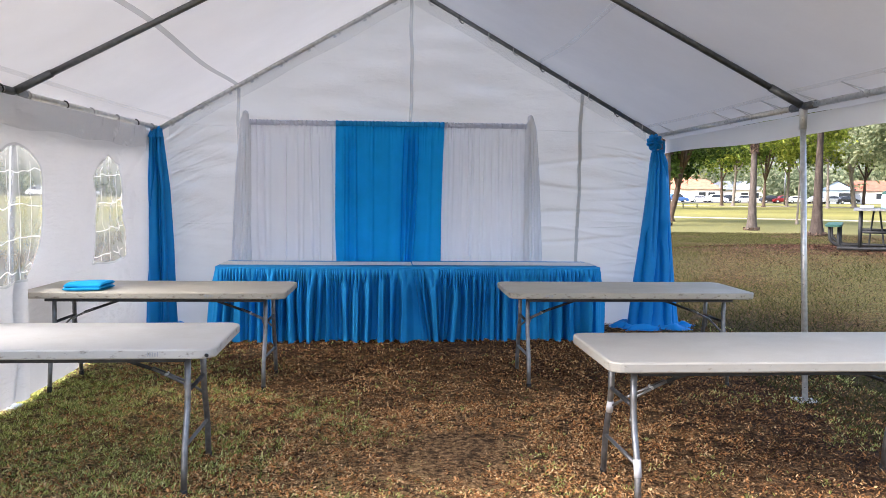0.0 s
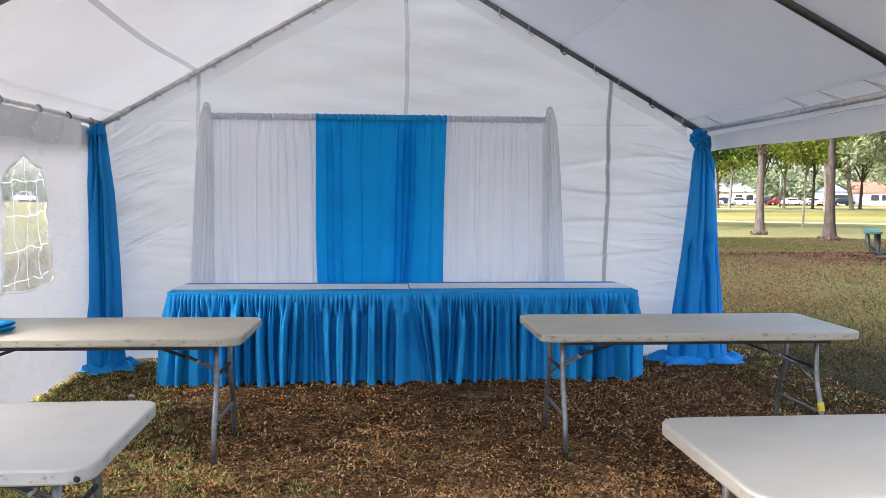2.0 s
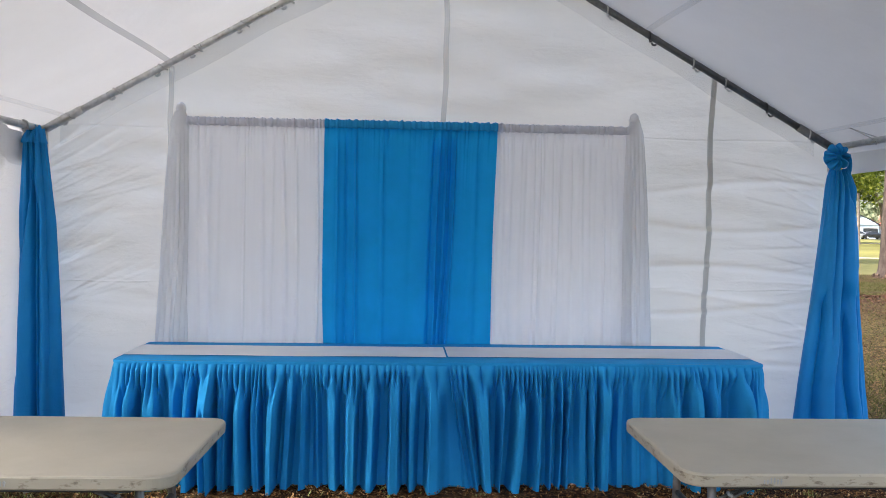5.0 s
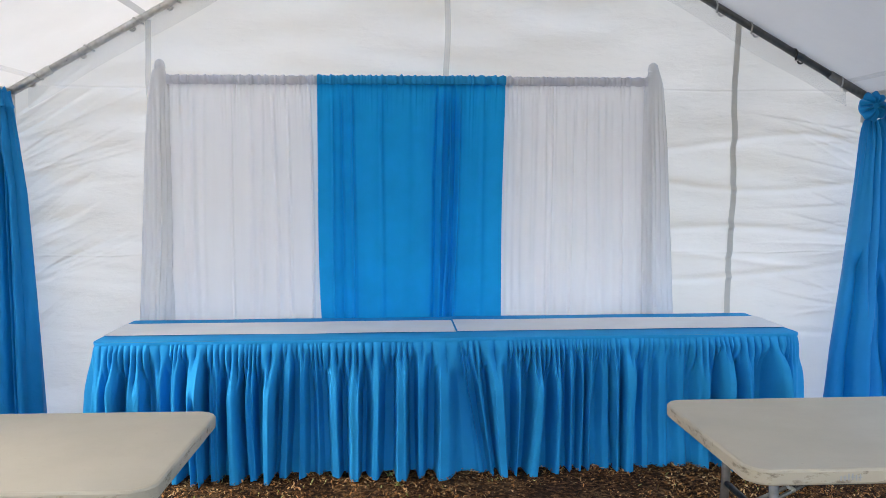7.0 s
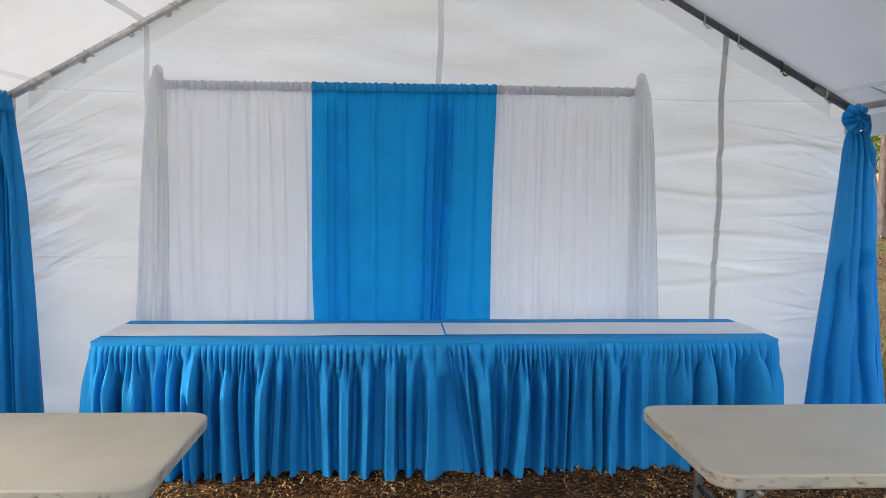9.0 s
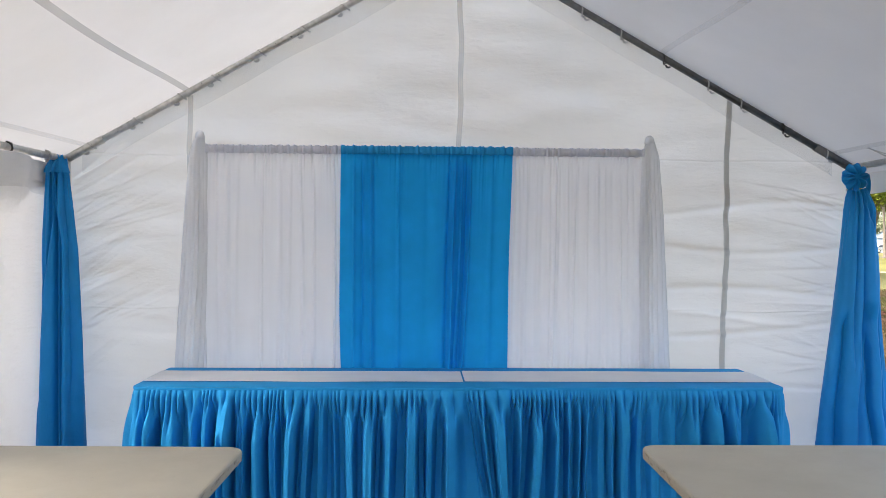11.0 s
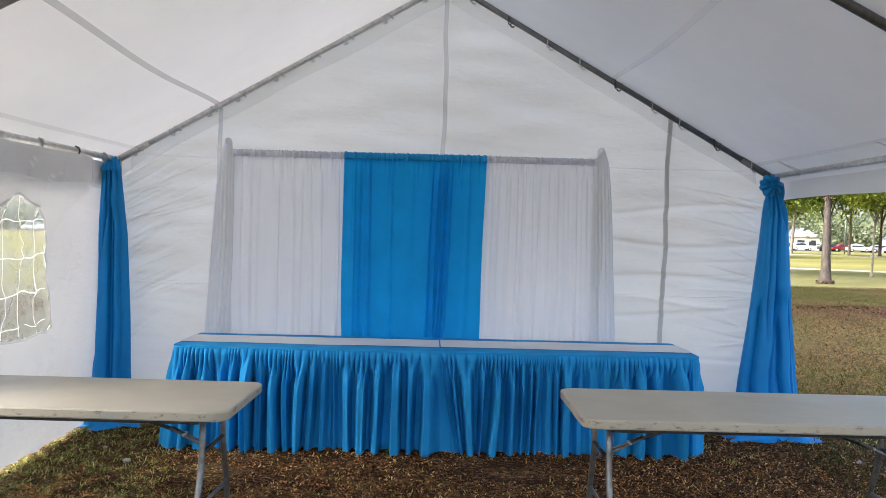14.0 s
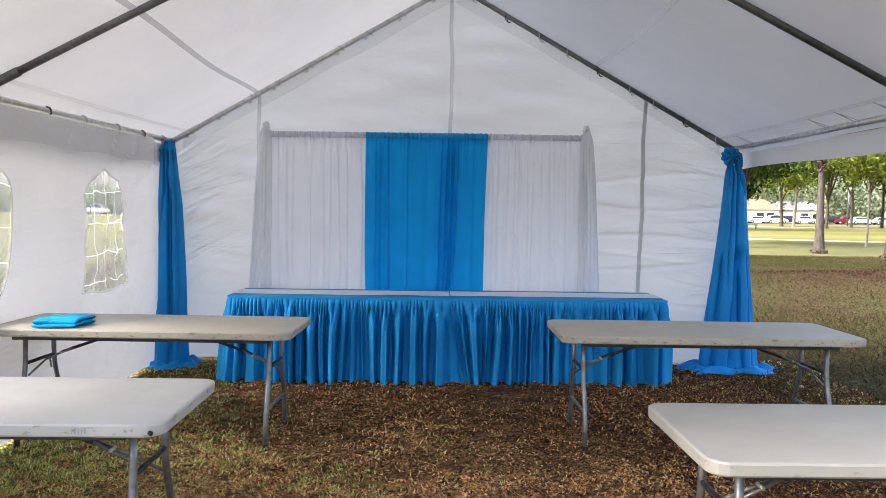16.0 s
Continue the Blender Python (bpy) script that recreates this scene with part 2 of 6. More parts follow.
    turf = n.mix(n.ramp(ring, (0.55, 0.96), (1.15, 0.0)), turf, n.ramp(fine, (0.40, (0.012, 0.005, 0.003)), (0.62, (0.088, 0.036, 0.021))))
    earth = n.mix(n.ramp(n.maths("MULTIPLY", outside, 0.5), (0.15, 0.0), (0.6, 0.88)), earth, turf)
    # open field past the rise
    far = n.ramp(n.noise(0.09, 5, 0.6, vector=pos, stretch=(0.35, 1.0, 1.0)), (0.35, (0.165, 0.150, 0.045)), (0.6, (0.27, 0.240, 0.075)))
    far = n.mix(n.ramp(n.noise(0.5, 5, vector=pos), (0.35, 0.45), (0.7, 0.0)), far, (0.18, 0.185, 0.065))
    edge = n.maths("ADD", n.maths("SUBTRACT", n.maths("ADD", Y, n.maths("MULTIPLY", X, 0.12)), 32.0), n.maths("MULTIPLY", n.maths("SUBTRACT", mid, 0.5), 2.0))
    leftward = n.maths("ADD", n.maths("SUBTRACT", n.maths("MULTIPLY", X, -1.0), 9.0), n.maths("MULTIPLY", n.maths("SUBTRACT", big, 0.5), 8.0))
    field = n.ramp(n.maths("MAXIMUM", edge, leftward), (0.0, 0.0), (0.8, 1.0))
    near_field = n.ramp(n.maths("MULTIPLY", n.maths("SUBTRACT", Y, 34.0), 0.05), (0.2, 0.75), (0.9, 0.0))
    far = n.mix(near_field, far, n.ramp(mid, (0.3, (0.125, 0.125, 0.052)), (0.7, (0.205, 0.19, 0.085))))
    col = n.mix(field, earth, far)
    h = n.maths("ADD", n.maths("MULTIPLY", fine, 1.0), n.maths("MULTIPLY", tiny, 0.5))
    return n.done(n.principled(col, 0.95, 0, n.bump(h, 0.9, 0.025), Specular_IOR_Level=0.1))


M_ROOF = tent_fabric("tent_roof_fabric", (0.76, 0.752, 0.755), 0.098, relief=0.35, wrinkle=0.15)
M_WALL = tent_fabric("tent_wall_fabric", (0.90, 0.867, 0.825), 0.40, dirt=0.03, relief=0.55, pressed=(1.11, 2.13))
# side wall passes far less daylight than the end wall
M_SIDEWALL = tent_fabric("sidewall_fabric", (0.82, 0.81, 0.82), 0.080, dirt=0.03, relief=0.7, lean=(38.0, 0.0), wrinkle=0.8)
M_SEAM = tent_fabric("doubled_seam_fabric", (0.74, 0.74, 0.76), 0.25, open_weave=0.45)
# for roof seams, and for strips that stand in for shade on the walls
M_HEM_SHADE = tent_fabric("hem_and_shade_fabric", (0.78, 0.78, 0.80), 0.10, open_weave=0.87)
M_ZIP = tent_fabric("grey_zip_strip", (0.60, 0.60, 0.59), 0.25)
M_TRIM = tent_fabric("window_welt", (0.62, 0.62, 0.62), 0.2)
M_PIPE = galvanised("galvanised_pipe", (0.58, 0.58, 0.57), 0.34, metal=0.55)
# darker copy of the same pipe steel
M_PIPE_DARK = galvanised("darker_pipe", (0.17, 0.175, 0.18), 0.45)
M_CORD = painted("grey_elastic_cord", (0.45, 0.45, 0.45), 0.7)
M_CORD_DARK = painted("black_clip", (0.025, 0.025, 0.027), 0.5)
M_BLUE = cloth("blue_polyester", (0.022, 0.300, 0.655), 0.03, gloss=0.12)
M_BLUE_CURTAIN = cloth("blue_drape_cloth", (0.012, 0.375, 0.82), 0.32, relief=0.15)
M_CORNER = cloth("blue_satin_cloth", (0.008, 0.248, 0.620), 0.06, rough=0.55, relief=0.4, gloss=0.25)
M_CLOTH_LIGHT = cloth("bright_blue_folded_cloth", (0.015, 0.35, 0.70), 0.05)
M_RUNNER = cloth("white_runner_cloth", (0.80, 0.81, 0.84), 0.1, 0.03)
M_LATTICE = cloth("white_lattice_tape", (0.80, 0.80, 0.80), 0.35, 0.03)
M_SHEER = sheer_cloth("white_sheer_voile", (0.925, 0.935, 1.0), 0.10)
M_SHEER_HEM = sheer_cloth("doubled_voile_hem", (0.79, 0.80, 0.88), 0.10)
M_SHEER_END = sheer_cloth("gathered_voile_end", (0.94, 0.95, 1.0), 0.22)
M_TABLE = table_plastic("granite_white_plastic", (0.325, 0.311, 0.276))
M_TABLE_WORN = table_plastic("worn_white_plastic", (0.50, 0.485, 0.45), 0.5)
M_TABLE_OLD = table_plastic("yellowed_plastic", (0.43, 0.393, 0.318), 0.6)
M_LEG = galvanised("grey_steel_tube", (0.24, 0.24, 0.245), 0.45)
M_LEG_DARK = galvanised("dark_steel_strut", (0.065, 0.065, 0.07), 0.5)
M_RUBBER = painted("black_rubber", (0.02, 0.02, 0.02), 0.8)
M_TAPE = painted("white_tape", (0.50, 0.50, 0.51), 0.6)
M_YELLOW = painted("yellow_tag", (0.75, 0.60, 0.03), 0.5)
M_MARK = painted("faded_marker", (0.34, 0.36, 0.38), 0.7)
M_GROUND = ground_material()
M_LITTER = island_mix("dry_leaf_litter", [(0.0862, 0.0359, 0.0144), (0.4312, 0.1869, 0.0646), (0.6612, 0.3162, 0.115), (0.8625, 0.4744, 0.1941), (0.97, 0.69, 0.345), (0.2875, 0.1179, 0.0431), (0.5175, 0.2444, 0.0891)], 0.95, 0.0, 0.08)
M_STRAW = island_mix("dry_grass_straw", [(0.131, 0.078, 0.032), (0.405, 0.257, 0.108), (0.648, 0.432, 0.196), (0.864, 0.634, 0.338)], 0.9, 0.2)
M_BLADE = island_mix("grass_blades", [(0.1223, 0.1512, 0.0309), (0.2834, 0.3431, 0.0747), (0.5023, 0.5671, 0.1352), (0.8243, 0.798, 0.2576), (0.97, 0.97, 0.4379), (0.1932, 0.266, 0.0579)], 0.8, 0.3)
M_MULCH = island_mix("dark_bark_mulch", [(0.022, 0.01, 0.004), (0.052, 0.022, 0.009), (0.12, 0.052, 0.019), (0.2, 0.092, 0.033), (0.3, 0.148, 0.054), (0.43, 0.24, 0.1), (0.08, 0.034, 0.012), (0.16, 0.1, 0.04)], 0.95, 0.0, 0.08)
# outdoor litter and blades, with shade darkened into their colours
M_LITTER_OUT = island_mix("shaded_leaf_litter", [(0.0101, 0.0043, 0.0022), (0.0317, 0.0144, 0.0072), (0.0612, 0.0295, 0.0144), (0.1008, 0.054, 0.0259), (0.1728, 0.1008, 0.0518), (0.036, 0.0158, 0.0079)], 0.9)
# mound mulch, its brown deepened to carry the trees' shade
M_MULCH_OUT = island_mix("shaded_reddish_mulch", [(0.010, 0.004, 0.002), (0.030, 0.012, 0.007), (0.060, 0.024, 0.014), (0.100, 0.044, 0.026), (0.180, 0.100, 0.062)], 0.95)
M_BLADE_OUT = island_mix("shaded_lawn_blades", [(0.0238, 0.0266, 0.0063), (0.0528, 0.0555, 0.014), (0.0891, 0.0873, 0.0252), (0.1518, 0.1347, 0.0518)], 0.8, 0.3)
M_PATH = painted("pale_concrete_path", (0.44, 0.40, 0.34), 0.9, 0.1, 0.6)
M_ASPHALT = painted("street_asphalt", (0.09, 0.09, 0.09), 0.9, 0.2, 0.5)
M_PALM = bark("palm_bark", (0.045, 0.036, 0.031), (0.135, 0.113, 0.098), rings=3.2)
M_PALM_DARK = bark("weathered_palm_bark", (0.026, 0.019, 0.016), (0.085, 0.066, 0.055), rings=2.6)
M_BARK = bark("tree_bark", (0.045, 0.032, 0.024), (0.15, 0.105, 0.08))
M_BARK_PALE = bark("pale_bark", (0.12, 0.10, 0.083), (0.26, 0.225, 0.190))
M_FROND = island_mix("dry_palm_skirt", [(0.03, 0.022, 0.018), (0.10, 0.065, 0.05), (0.22, 0.15, 0.11)], 0.9)
M_LEAF = island_mix("green_leaves", [(0.052, 0.085, 0.014), (0.104, 0.159, 0.024), (0.195, 0.256, 0.048), (0.312, 0.366, 0.078)], 0.6, 0.4)
M_LEAF_DARK = island_mix("deep_green_leaves", [(0.02, 0.039, 0.008), (0.043, 0.083, 0.014), (0.076, 0.135, 0.022), (0.136, 0.195, 0.042)], 0.6, 0.3)
M_LEAF_LIME = island_mix("young_green_leaves", [(0.0863, 0.1201, 0.0145), (0.1725, 0.2231, 0.0263), (0.276, 0.3175, 0.0425), (0.3795, 0.4033, 0.0748)], 0.6, 0.45)
# distance haze put into the leaf colour, paler and greyer
M_LEAF_GREY = island_mix("haze_paled_leaves", [(0.11, 0.14, 0.075), (0.18, 0.215, 0.115), (0.27, 0.30, 0.17), (0.36, 0.37, 0.235)], 0.7, 0.35)
M_GREEN_PAINT = painted("green_coated_steel", (0.010, 0.060, 0.042), 0.5)
M_BLACK_STEEL = painted("black_steel_tube", (0.010, 0.011, 0.012), 0.65)
M_TOP_GREY = painted("grey_table_board", (0.15, 0.155, 0.16), 0.8)
M_COOLER = painted("teal_water_jug", (0.22, 0.34, 0.35), 0.35)
M_BOX = painted("white_tray", (0.60, 0.60, 0.59), 0.5)
M_STUCCO = painted("cream_stucco", (0.66, 0.60, 0.52), 0.9, 0.08, 1.0)
M_STUCCO_BLUE = painted("pale_blue_siding", (0.42, 0.52, 0.62), 0.8, 0.08, 1.0)
M_ROOF_TILE = painted("orange_roof_tile", (0.50, 0.19, 0.115), 0.85, 0.25, 1.5)
M_ROOF_RED = painted("red_roof_tile", (0.42, 0.12, 0.075), 0.85, 0.25, 1.5)
M_ROOF_GREY = painted("grey_shingle", (0.30, 0.32, 0.36), 0.9, 0.2, 1.5)
M_GARAGE = painted("white_garage_door", (0.74, 0.73, 0.70), 0.6)
M_PANE_DARK = painted("dark_window_pane", (0.03, 0.035, 0.04), 0.1)
M_CAR = {
    "white": painted("white_car_paint", (0.78, 0.78, 0.79), 0.25, 0.02),
    "red": painted("dark_red_car_paint", (0.17, 0.012, 0.016), 0.25, 0.05),
    "black": painted("black_car_paint", (0.02, 0.022, 0.028), 0.25, 0.05),
    "silver": painted("silver_car_paint", (0.45, 0.47, 0.50), 0.25, 0.03, metal=0.4),
    "blue": painted("blue_car_paint", (0.06, 0.14, 0.34), 0.25, 0.05),
}
M_TYRE = painted("tyre_rubber", (0.02, 0.02, 0.02), 0.85)


def vinyl_pane():
    n = Nodes("clear_vinyl_pane")
    film = n.principled(varied(n, (0.52, 0.54, 0.55), 0.1, 4), 0.5)
    milk = n.add("ShaderNodeBsdfTranslucent")
    n.put(milk.inputs["Color"], (0.66, 0.69, 0.71))
    haze = n.blend(0.16, film, milk.outputs[0])
    clear = n.add("ShaderNodeBsdfTransparent")
    n.put(clear.inputs["Color"], (0.92, 0.93, 0.93))
    gloss = n.add("ShaderNodeBsdfGlossy")
    n.put(gloss.inputs["Roughness"], 0.12)
    n.link(n.bump(n.noise(7, 4), 0.5, 0.03), gloss.inputs["Normal"])
    body = n.blend(n.ramp(n.noise(5, 5), (0.35, 0.52), (0.7, 0.74)), haze, clear.outputs[0])
    fres = n.add("ShaderNodeFresnel", IOR=1.35)
    return n.done(n.blend(fres.outputs[0], body, gloss.outputs[0]))


M_VINYL = vinyl_pane()

# ---------------------------------------------------------------- building helpers


def thing(name, label, category, at=None, group="", kind=""):
    ob = new(name)
    ob.empty_display_size = 0.1
    if at is not None:
        ob.matrix_basis = at
    return tagged(ob, label, category, group, kind)


def to_mesh(name, verts, faces, material, smooth=True):
    me = bpy.data.meshes.new(name)
    if isinstance(faces, np.ndarray):
        k, m = faces.shape[1], len(faces)
        me.vertices.add(len(verts))
        me.vertices.foreach_set("co", np.asarray(verts, dtype=np.float32).ravel())
        me.loops.add(k * m)
        me.loops.foreach_set("vertex_index", faces.astype(np.int32).ravel())
        me.polygons.add(m)
        me.polygons.foreach_set("loop_start", np.arange(0, k * m, k, dtype=np.int32))
        me.update(calc_edges=True)
    else:
        me.from_pydata([tuple(v) for v in verts], [], faces)
    me.materials.append(material)
    me.polygons.foreach_set("use_smooth", [smooth] * len(me.polygons))
    me.update()
    return me


def part(name, geo, material, parent=None, label="", at=None, smooth=True, bevel=0.0):
    """geo: (verts, faces) or a bmesh; links it as ONE mesh object under parent."""
    if isinstance(geo, tuple):
        me = to_mesh(name, geo[0], geo[1], material, smooth)
    else:
        me = bpy.data.meshes.new(name)
        geo.to_mesh(me)
        geo.free()
        me.materials.append(material)
        me.polygons.foreach_set("use_smooth", [smooth] * len(me.polygons))
    ob = new(name, me)
    if parent is not None:
        ob.parent = parent
    if at is not None:
        ob.matrix_basis = at
    if bevel:
        b = ob.modifiers.new("bevel", "BEVEL")
        b.width, b.segments, b.limit_method = bevel, 2, "ANGLE"
    if label:
        ob["label"] = label
    return ob


def box(sx, sy, sz, x=0.0, y=0.0, z=0.0):
    """A box centred on x, y with its foot at z."""
    v = [(x + a * sx / 2, y + b * sy / 2, z + c * sz) for c in (0, 1) for b in (-1, 1) for a in (-1, 1)]
    f = [(0, 2, 3, 1), (4, 5, 7, 6), (0, 1, 5, 4), (2, 6, 7, 3), (0, 4, 6, 2), (1, 3, 7, 5)]
    return v, f


def join(*geos):
    V, F = [], []
    for v, f in geos:
        o = len(V)
        V += [tuple(p) for p in v]
        F += [tuple(int(i) + o for i in q) for q in f]
    return V, F


def tube(points, r, n=10):
    """A round tube along a line of points; r is one radius or one for each point."""
    P = [Vector(p) for p in points]
    R = [r] * len(P) if isinstance(r, (int, float)) else list(r)
    V, F = [], []
    side = None
    for i, p in enumerate(P):
        d = (P[min(i + 1, len(P) - 1)] - P[max(i - 1, 0)]).normalized()
        if side is None:
            side = d.orthogonal().normalized()
        side = (side - d * side.dot(d)).normalized()
        up = d.cross(side)
        for k in range(n):
            a = 2 * math.pi * k / n
            V.append(p + (side * math.cos(a) + up * math.sin(a)) * R[i])
    for i in range(len(P) - 1):
        for k in range(n):
            a, b = i * n + k, i * n + (k + 1) % n
            F.append((a, b, b + n, a + n))
    F.append(tuple(range(n))[::-1])
    F.append(tuple(range(len(V) - n, len(V))))
    return [tuple(v) for v in V], F


def bend(points, radius=0.05, steps=5):
    """Rounds the corners of a line of points."""
    P = [Vector(p) for p in points]
    out = [P[0]]
    for a, b, c in zip(P, P[1:], P[2:]):
        u, w = (a - b), (c - b)
        k = min(radius, u.length / 2, w.length / 2)
        s, e = b + u.normalized() * k, b + w.normalized() * k
        for i in range(steps + 1):
            t = i / steps
            out.append(s * (1 - t) ** 2 + b * 2 * t * (1 - t) + e * t * t)
    return out + [P[-1]]


def sheet(nu, nv, func):
    """A grid of (nu+1) x (nv+1) points; func takes arrays u, v in 0..1 and gives x, y, z."""
    u, v = np.meshgrid(np.linspace(0, 1, nu + 1), np.linspace(0, 1, nv + 1))
    x, y, z = func(u.ravel(), v.ravel())
    V = np.stack([np.broadcast_to(a, u.size) for a in (x, y, z)], 1)
    i = (np.arange(nv)[:, None] * (nu + 1) + np.arange(nu)[None]).ravel()
    return V, np.stack([i, i + 1, i + nu + 2, i + nu + 1], 1)


def lathe(profile, n=16):
    V, F = [], []
    for r, z in profile:
        V += [(r * math.cos(2 * math.pi * k / n), r * math.sin(2 * math.pi * k / n), z) for k in range(n)]
    for i in range(len(profile) - 1):
        F += [(i * n + k, i * n + (k + 1) % n, (i + 1) * n + (k + 1) % n, (i + 1) * n + k) for k in range(n)]
    F.append(tuple(range(n))[::-1])
    F.append(tuple(range(len(V) - n, len(V))))
    return V, F


class Ripple:
    """A smooth random field in two dimensions, about -1 to 1."""

    def __init__(self, seed, lo, hi, count=14, turn=None):
        r = np.random.default_rng(seed)
        self.k = np.exp(r.uniform(np.log(lo), np.log(hi), count))
        a = r.uniform(0, 2 * np.pi, count) if turn is None else r.normal(turn[0], turn[1], count)
        self.kx, self.ky, self.ph = self.k * np.cos(a), self.k * np.sin(a), r.uniform(0, 6.28, count)
        self.w = (lo / self.k) ** 0.7
        self.n = 1.6 * math.sqrt((self.w ** 2).sum() / 2) + 1e-6

    def __call__(self, x, y):
        x, y = np.asarray(x, float), np.asarray(y, float)
        s = np.zeros(np.broadcast(x, y).shape)
        for kx, ky, p, w in zip(self.kx, self.ky, self.ph, self.w):
            s = s + w * np.sin(kx * x + ky * y + p)
        return s / self.n


def smooth_step(a, b, x):
    t = np.clip((np.asarray(x, float) - a) / (b - a), 0, 1)
    return t * t * (3 - 2 * t)


def bulge(x, x0, y, y0, sx, sy):
    return np.exp(-((x - x0) / sx) ** 2 - ((y - y0) / sy) ** 2)

# ---------------------------------------------------------------- ground
def ground_z(x, y):
    x, y = np.asarray(x, float), np.asarray(y, float)
    rise = 0.030 * (1 - smooth_step(6.6, 7.9, y)) * (1 - smooth_step(1.6, 3.0, np.abs(x)))
    mound = 0.50 * bulge(x, 8.4, y, 14.6, 5.0, 5.0)
    swell = 0.06 * np.sin(x * 0.07 + 1) * np.sin(y * 0.05) * smooth_step(25, 60, np.hypot(x, y))
    return rise + mound + swell


_r = np.concatenate([[0.0], 0.25 * 1.062 ** np.arange(160)])
_r = _r[_r < 3200]
_a = np.linspace(0, 2 * np.pi, 145)[:-1]
_R, _A = np.meshgrid(_r, _a, indexing="ij")
_gx, _gy = _R * np.cos(_A), 6.0 + _R * np.sin(_A)
_micro = Ripple(3, 2.0, 9.0)
_gz = ground_z(_gx, _gy) + 0.012 * _micro(_gx, _gy) * np.clip(3 / (1 + _R), 0, 1)
_gz = np.where(_R > 15, ground_z(_gx, _gy), _gz)
_i = (np.arange(len(_r) - 1)[:, None] * len(_a) + np.arange(len(_a))[None])
_j = (np.arange(len(_r) - 1)[:, None] * len(_a) + (np.arange(len(_a)) + 1)[None] % len(_a))
_faces = np.stack([_i.ravel(), (_i + len(_a)).ravel(), (_j + len(_a)).ravel(), _j.ravel()], 1)
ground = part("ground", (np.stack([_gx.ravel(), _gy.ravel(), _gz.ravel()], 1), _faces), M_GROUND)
tagged(ground, "park ground of brown leaf litter, patchy grass and a dry field", "ground", kind="structure")


def strip(name, line, width, material, label, category, lift=0.02, kind="structure"):
    """A flat band along a line on the ground."""
    V, F = [], []
    P = [Vector((x, y, 0)) for x, y in line]
    for i, p in enumerate(P):
        d = (P[min(i + 1, len(P) - 1)] - P[max(i - 1, 0)]).normalized()
        s = Vector((-d.y, d.x, 0)) * width / 2
        for q in (p - s, p + s):
            V.append((q.x, q.y, float(ground_z(q.x, q.y)) + lift))
        if i:
            F.append((2 * i - 2, 2 * i - 1, 2 * i + 1, 2 * i))
    V += [(x, y, z - 0.3) for x, y, z in V]
    n = len(P) * 2
    for i in range(len(P) - 1):
        F += [(2 * i, 2 * i + 2, n + 2 * i + 2, n + 2 * i), (2 * i + 1, n + 2 * i + 1, n + 2 * i + 3, 2 * i + 3)]
    return tagged(part(name, (V, F), material, smooth=False), label, category, kind=kind)


def run(x0, y0, x1, y1, n=24):
    return [(x0 + (x1 - x0) * i / n, y0 + (y1 - y0) * i / n) for i in range(n + 1)]


strip("path", run(-30, 76, 60, 31), 0.9, M_PATH, "pale concrete footpath crossing the dry park field", "path", 0.05)
strip("path_far", run(-60, 138, 120, 84), 1.2, M_PATH, "distant pale footpath across the field", "path", 0.06)
strip("street", run(-150, 178, 190, 160), 16, M_ASPHALT, "grey asphalt street with parked cars beyond the field", "street", 0.06)

# ---------------------------------------------------------------- tent: sizes
HALF, EAVE, RIDGE, BACK = 2.70, 2.09, 3.47, 8.80
RAFTERS = [8.78, 5.72, 2.66]
FRONT = 2.57
SLOPE = (RIDGE - EAVE) / HALF
PIPE = 0.0225


def roof_line(x):
    return RIDGE - SLOPE * np.abs(x)


def settle(x, y, z):
    """The end frame stands narrower and steeper than the others: moves a point of the even tent to where it hangs."""
    k = np.clip((np.asarray(y, float) - RAFTERS[1]) / (RAFTERS[0] - RAFTERS[1]), 0, 1.03)
    q = np.clip(np.abs(x) / HALF, 0, 1.1)
    return x + k * (0.036 * (1 - q) + np.where(np.asarray(x) < 0, 0.115, -0.025) * q), y, z + k * 0.095 * (1 - np.clip(q, 0, 1))


def settled(points):
    return [tuple(float(v) for v in settle(*p)) for p in points]


def gable(x):
    """Height of the end frame's pipes."""
    d = np.asarray(x, float) - 0.036
    return RIDGE + 0.095 - np.abs(d) * np.where(d < 0, 0.564, 0.556)


# roof skin, lying on the pipes and sagging a little between them
def roof_skin(side):
    wr = Ripple(11 + side, 4, 22)
    ys = np.array(RAFTERS)

    def f(u, v):
        s = u * (HALF + 0.13)
        y = FRONT + v * (BACK + 0.06 - FRONT)
        bay = np.min(np.abs(y[:, None] - ys[None]), 1)
        sag = 0.045 * np.sin(np.clip(bay / 1.52, 0, 1) * np.pi / 2) ** 2 * np.sin(np.clip(s / HALF, 0, 1) * np.pi)
        z = roof_line(s) + PIPE + 0.012 - sag + 0.004 * wr(s, y)
        return settle(side * s, y, z)
    return sheet(64, 110, f)


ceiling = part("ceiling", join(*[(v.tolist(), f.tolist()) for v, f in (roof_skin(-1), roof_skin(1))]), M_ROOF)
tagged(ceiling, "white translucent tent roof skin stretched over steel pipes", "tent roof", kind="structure")


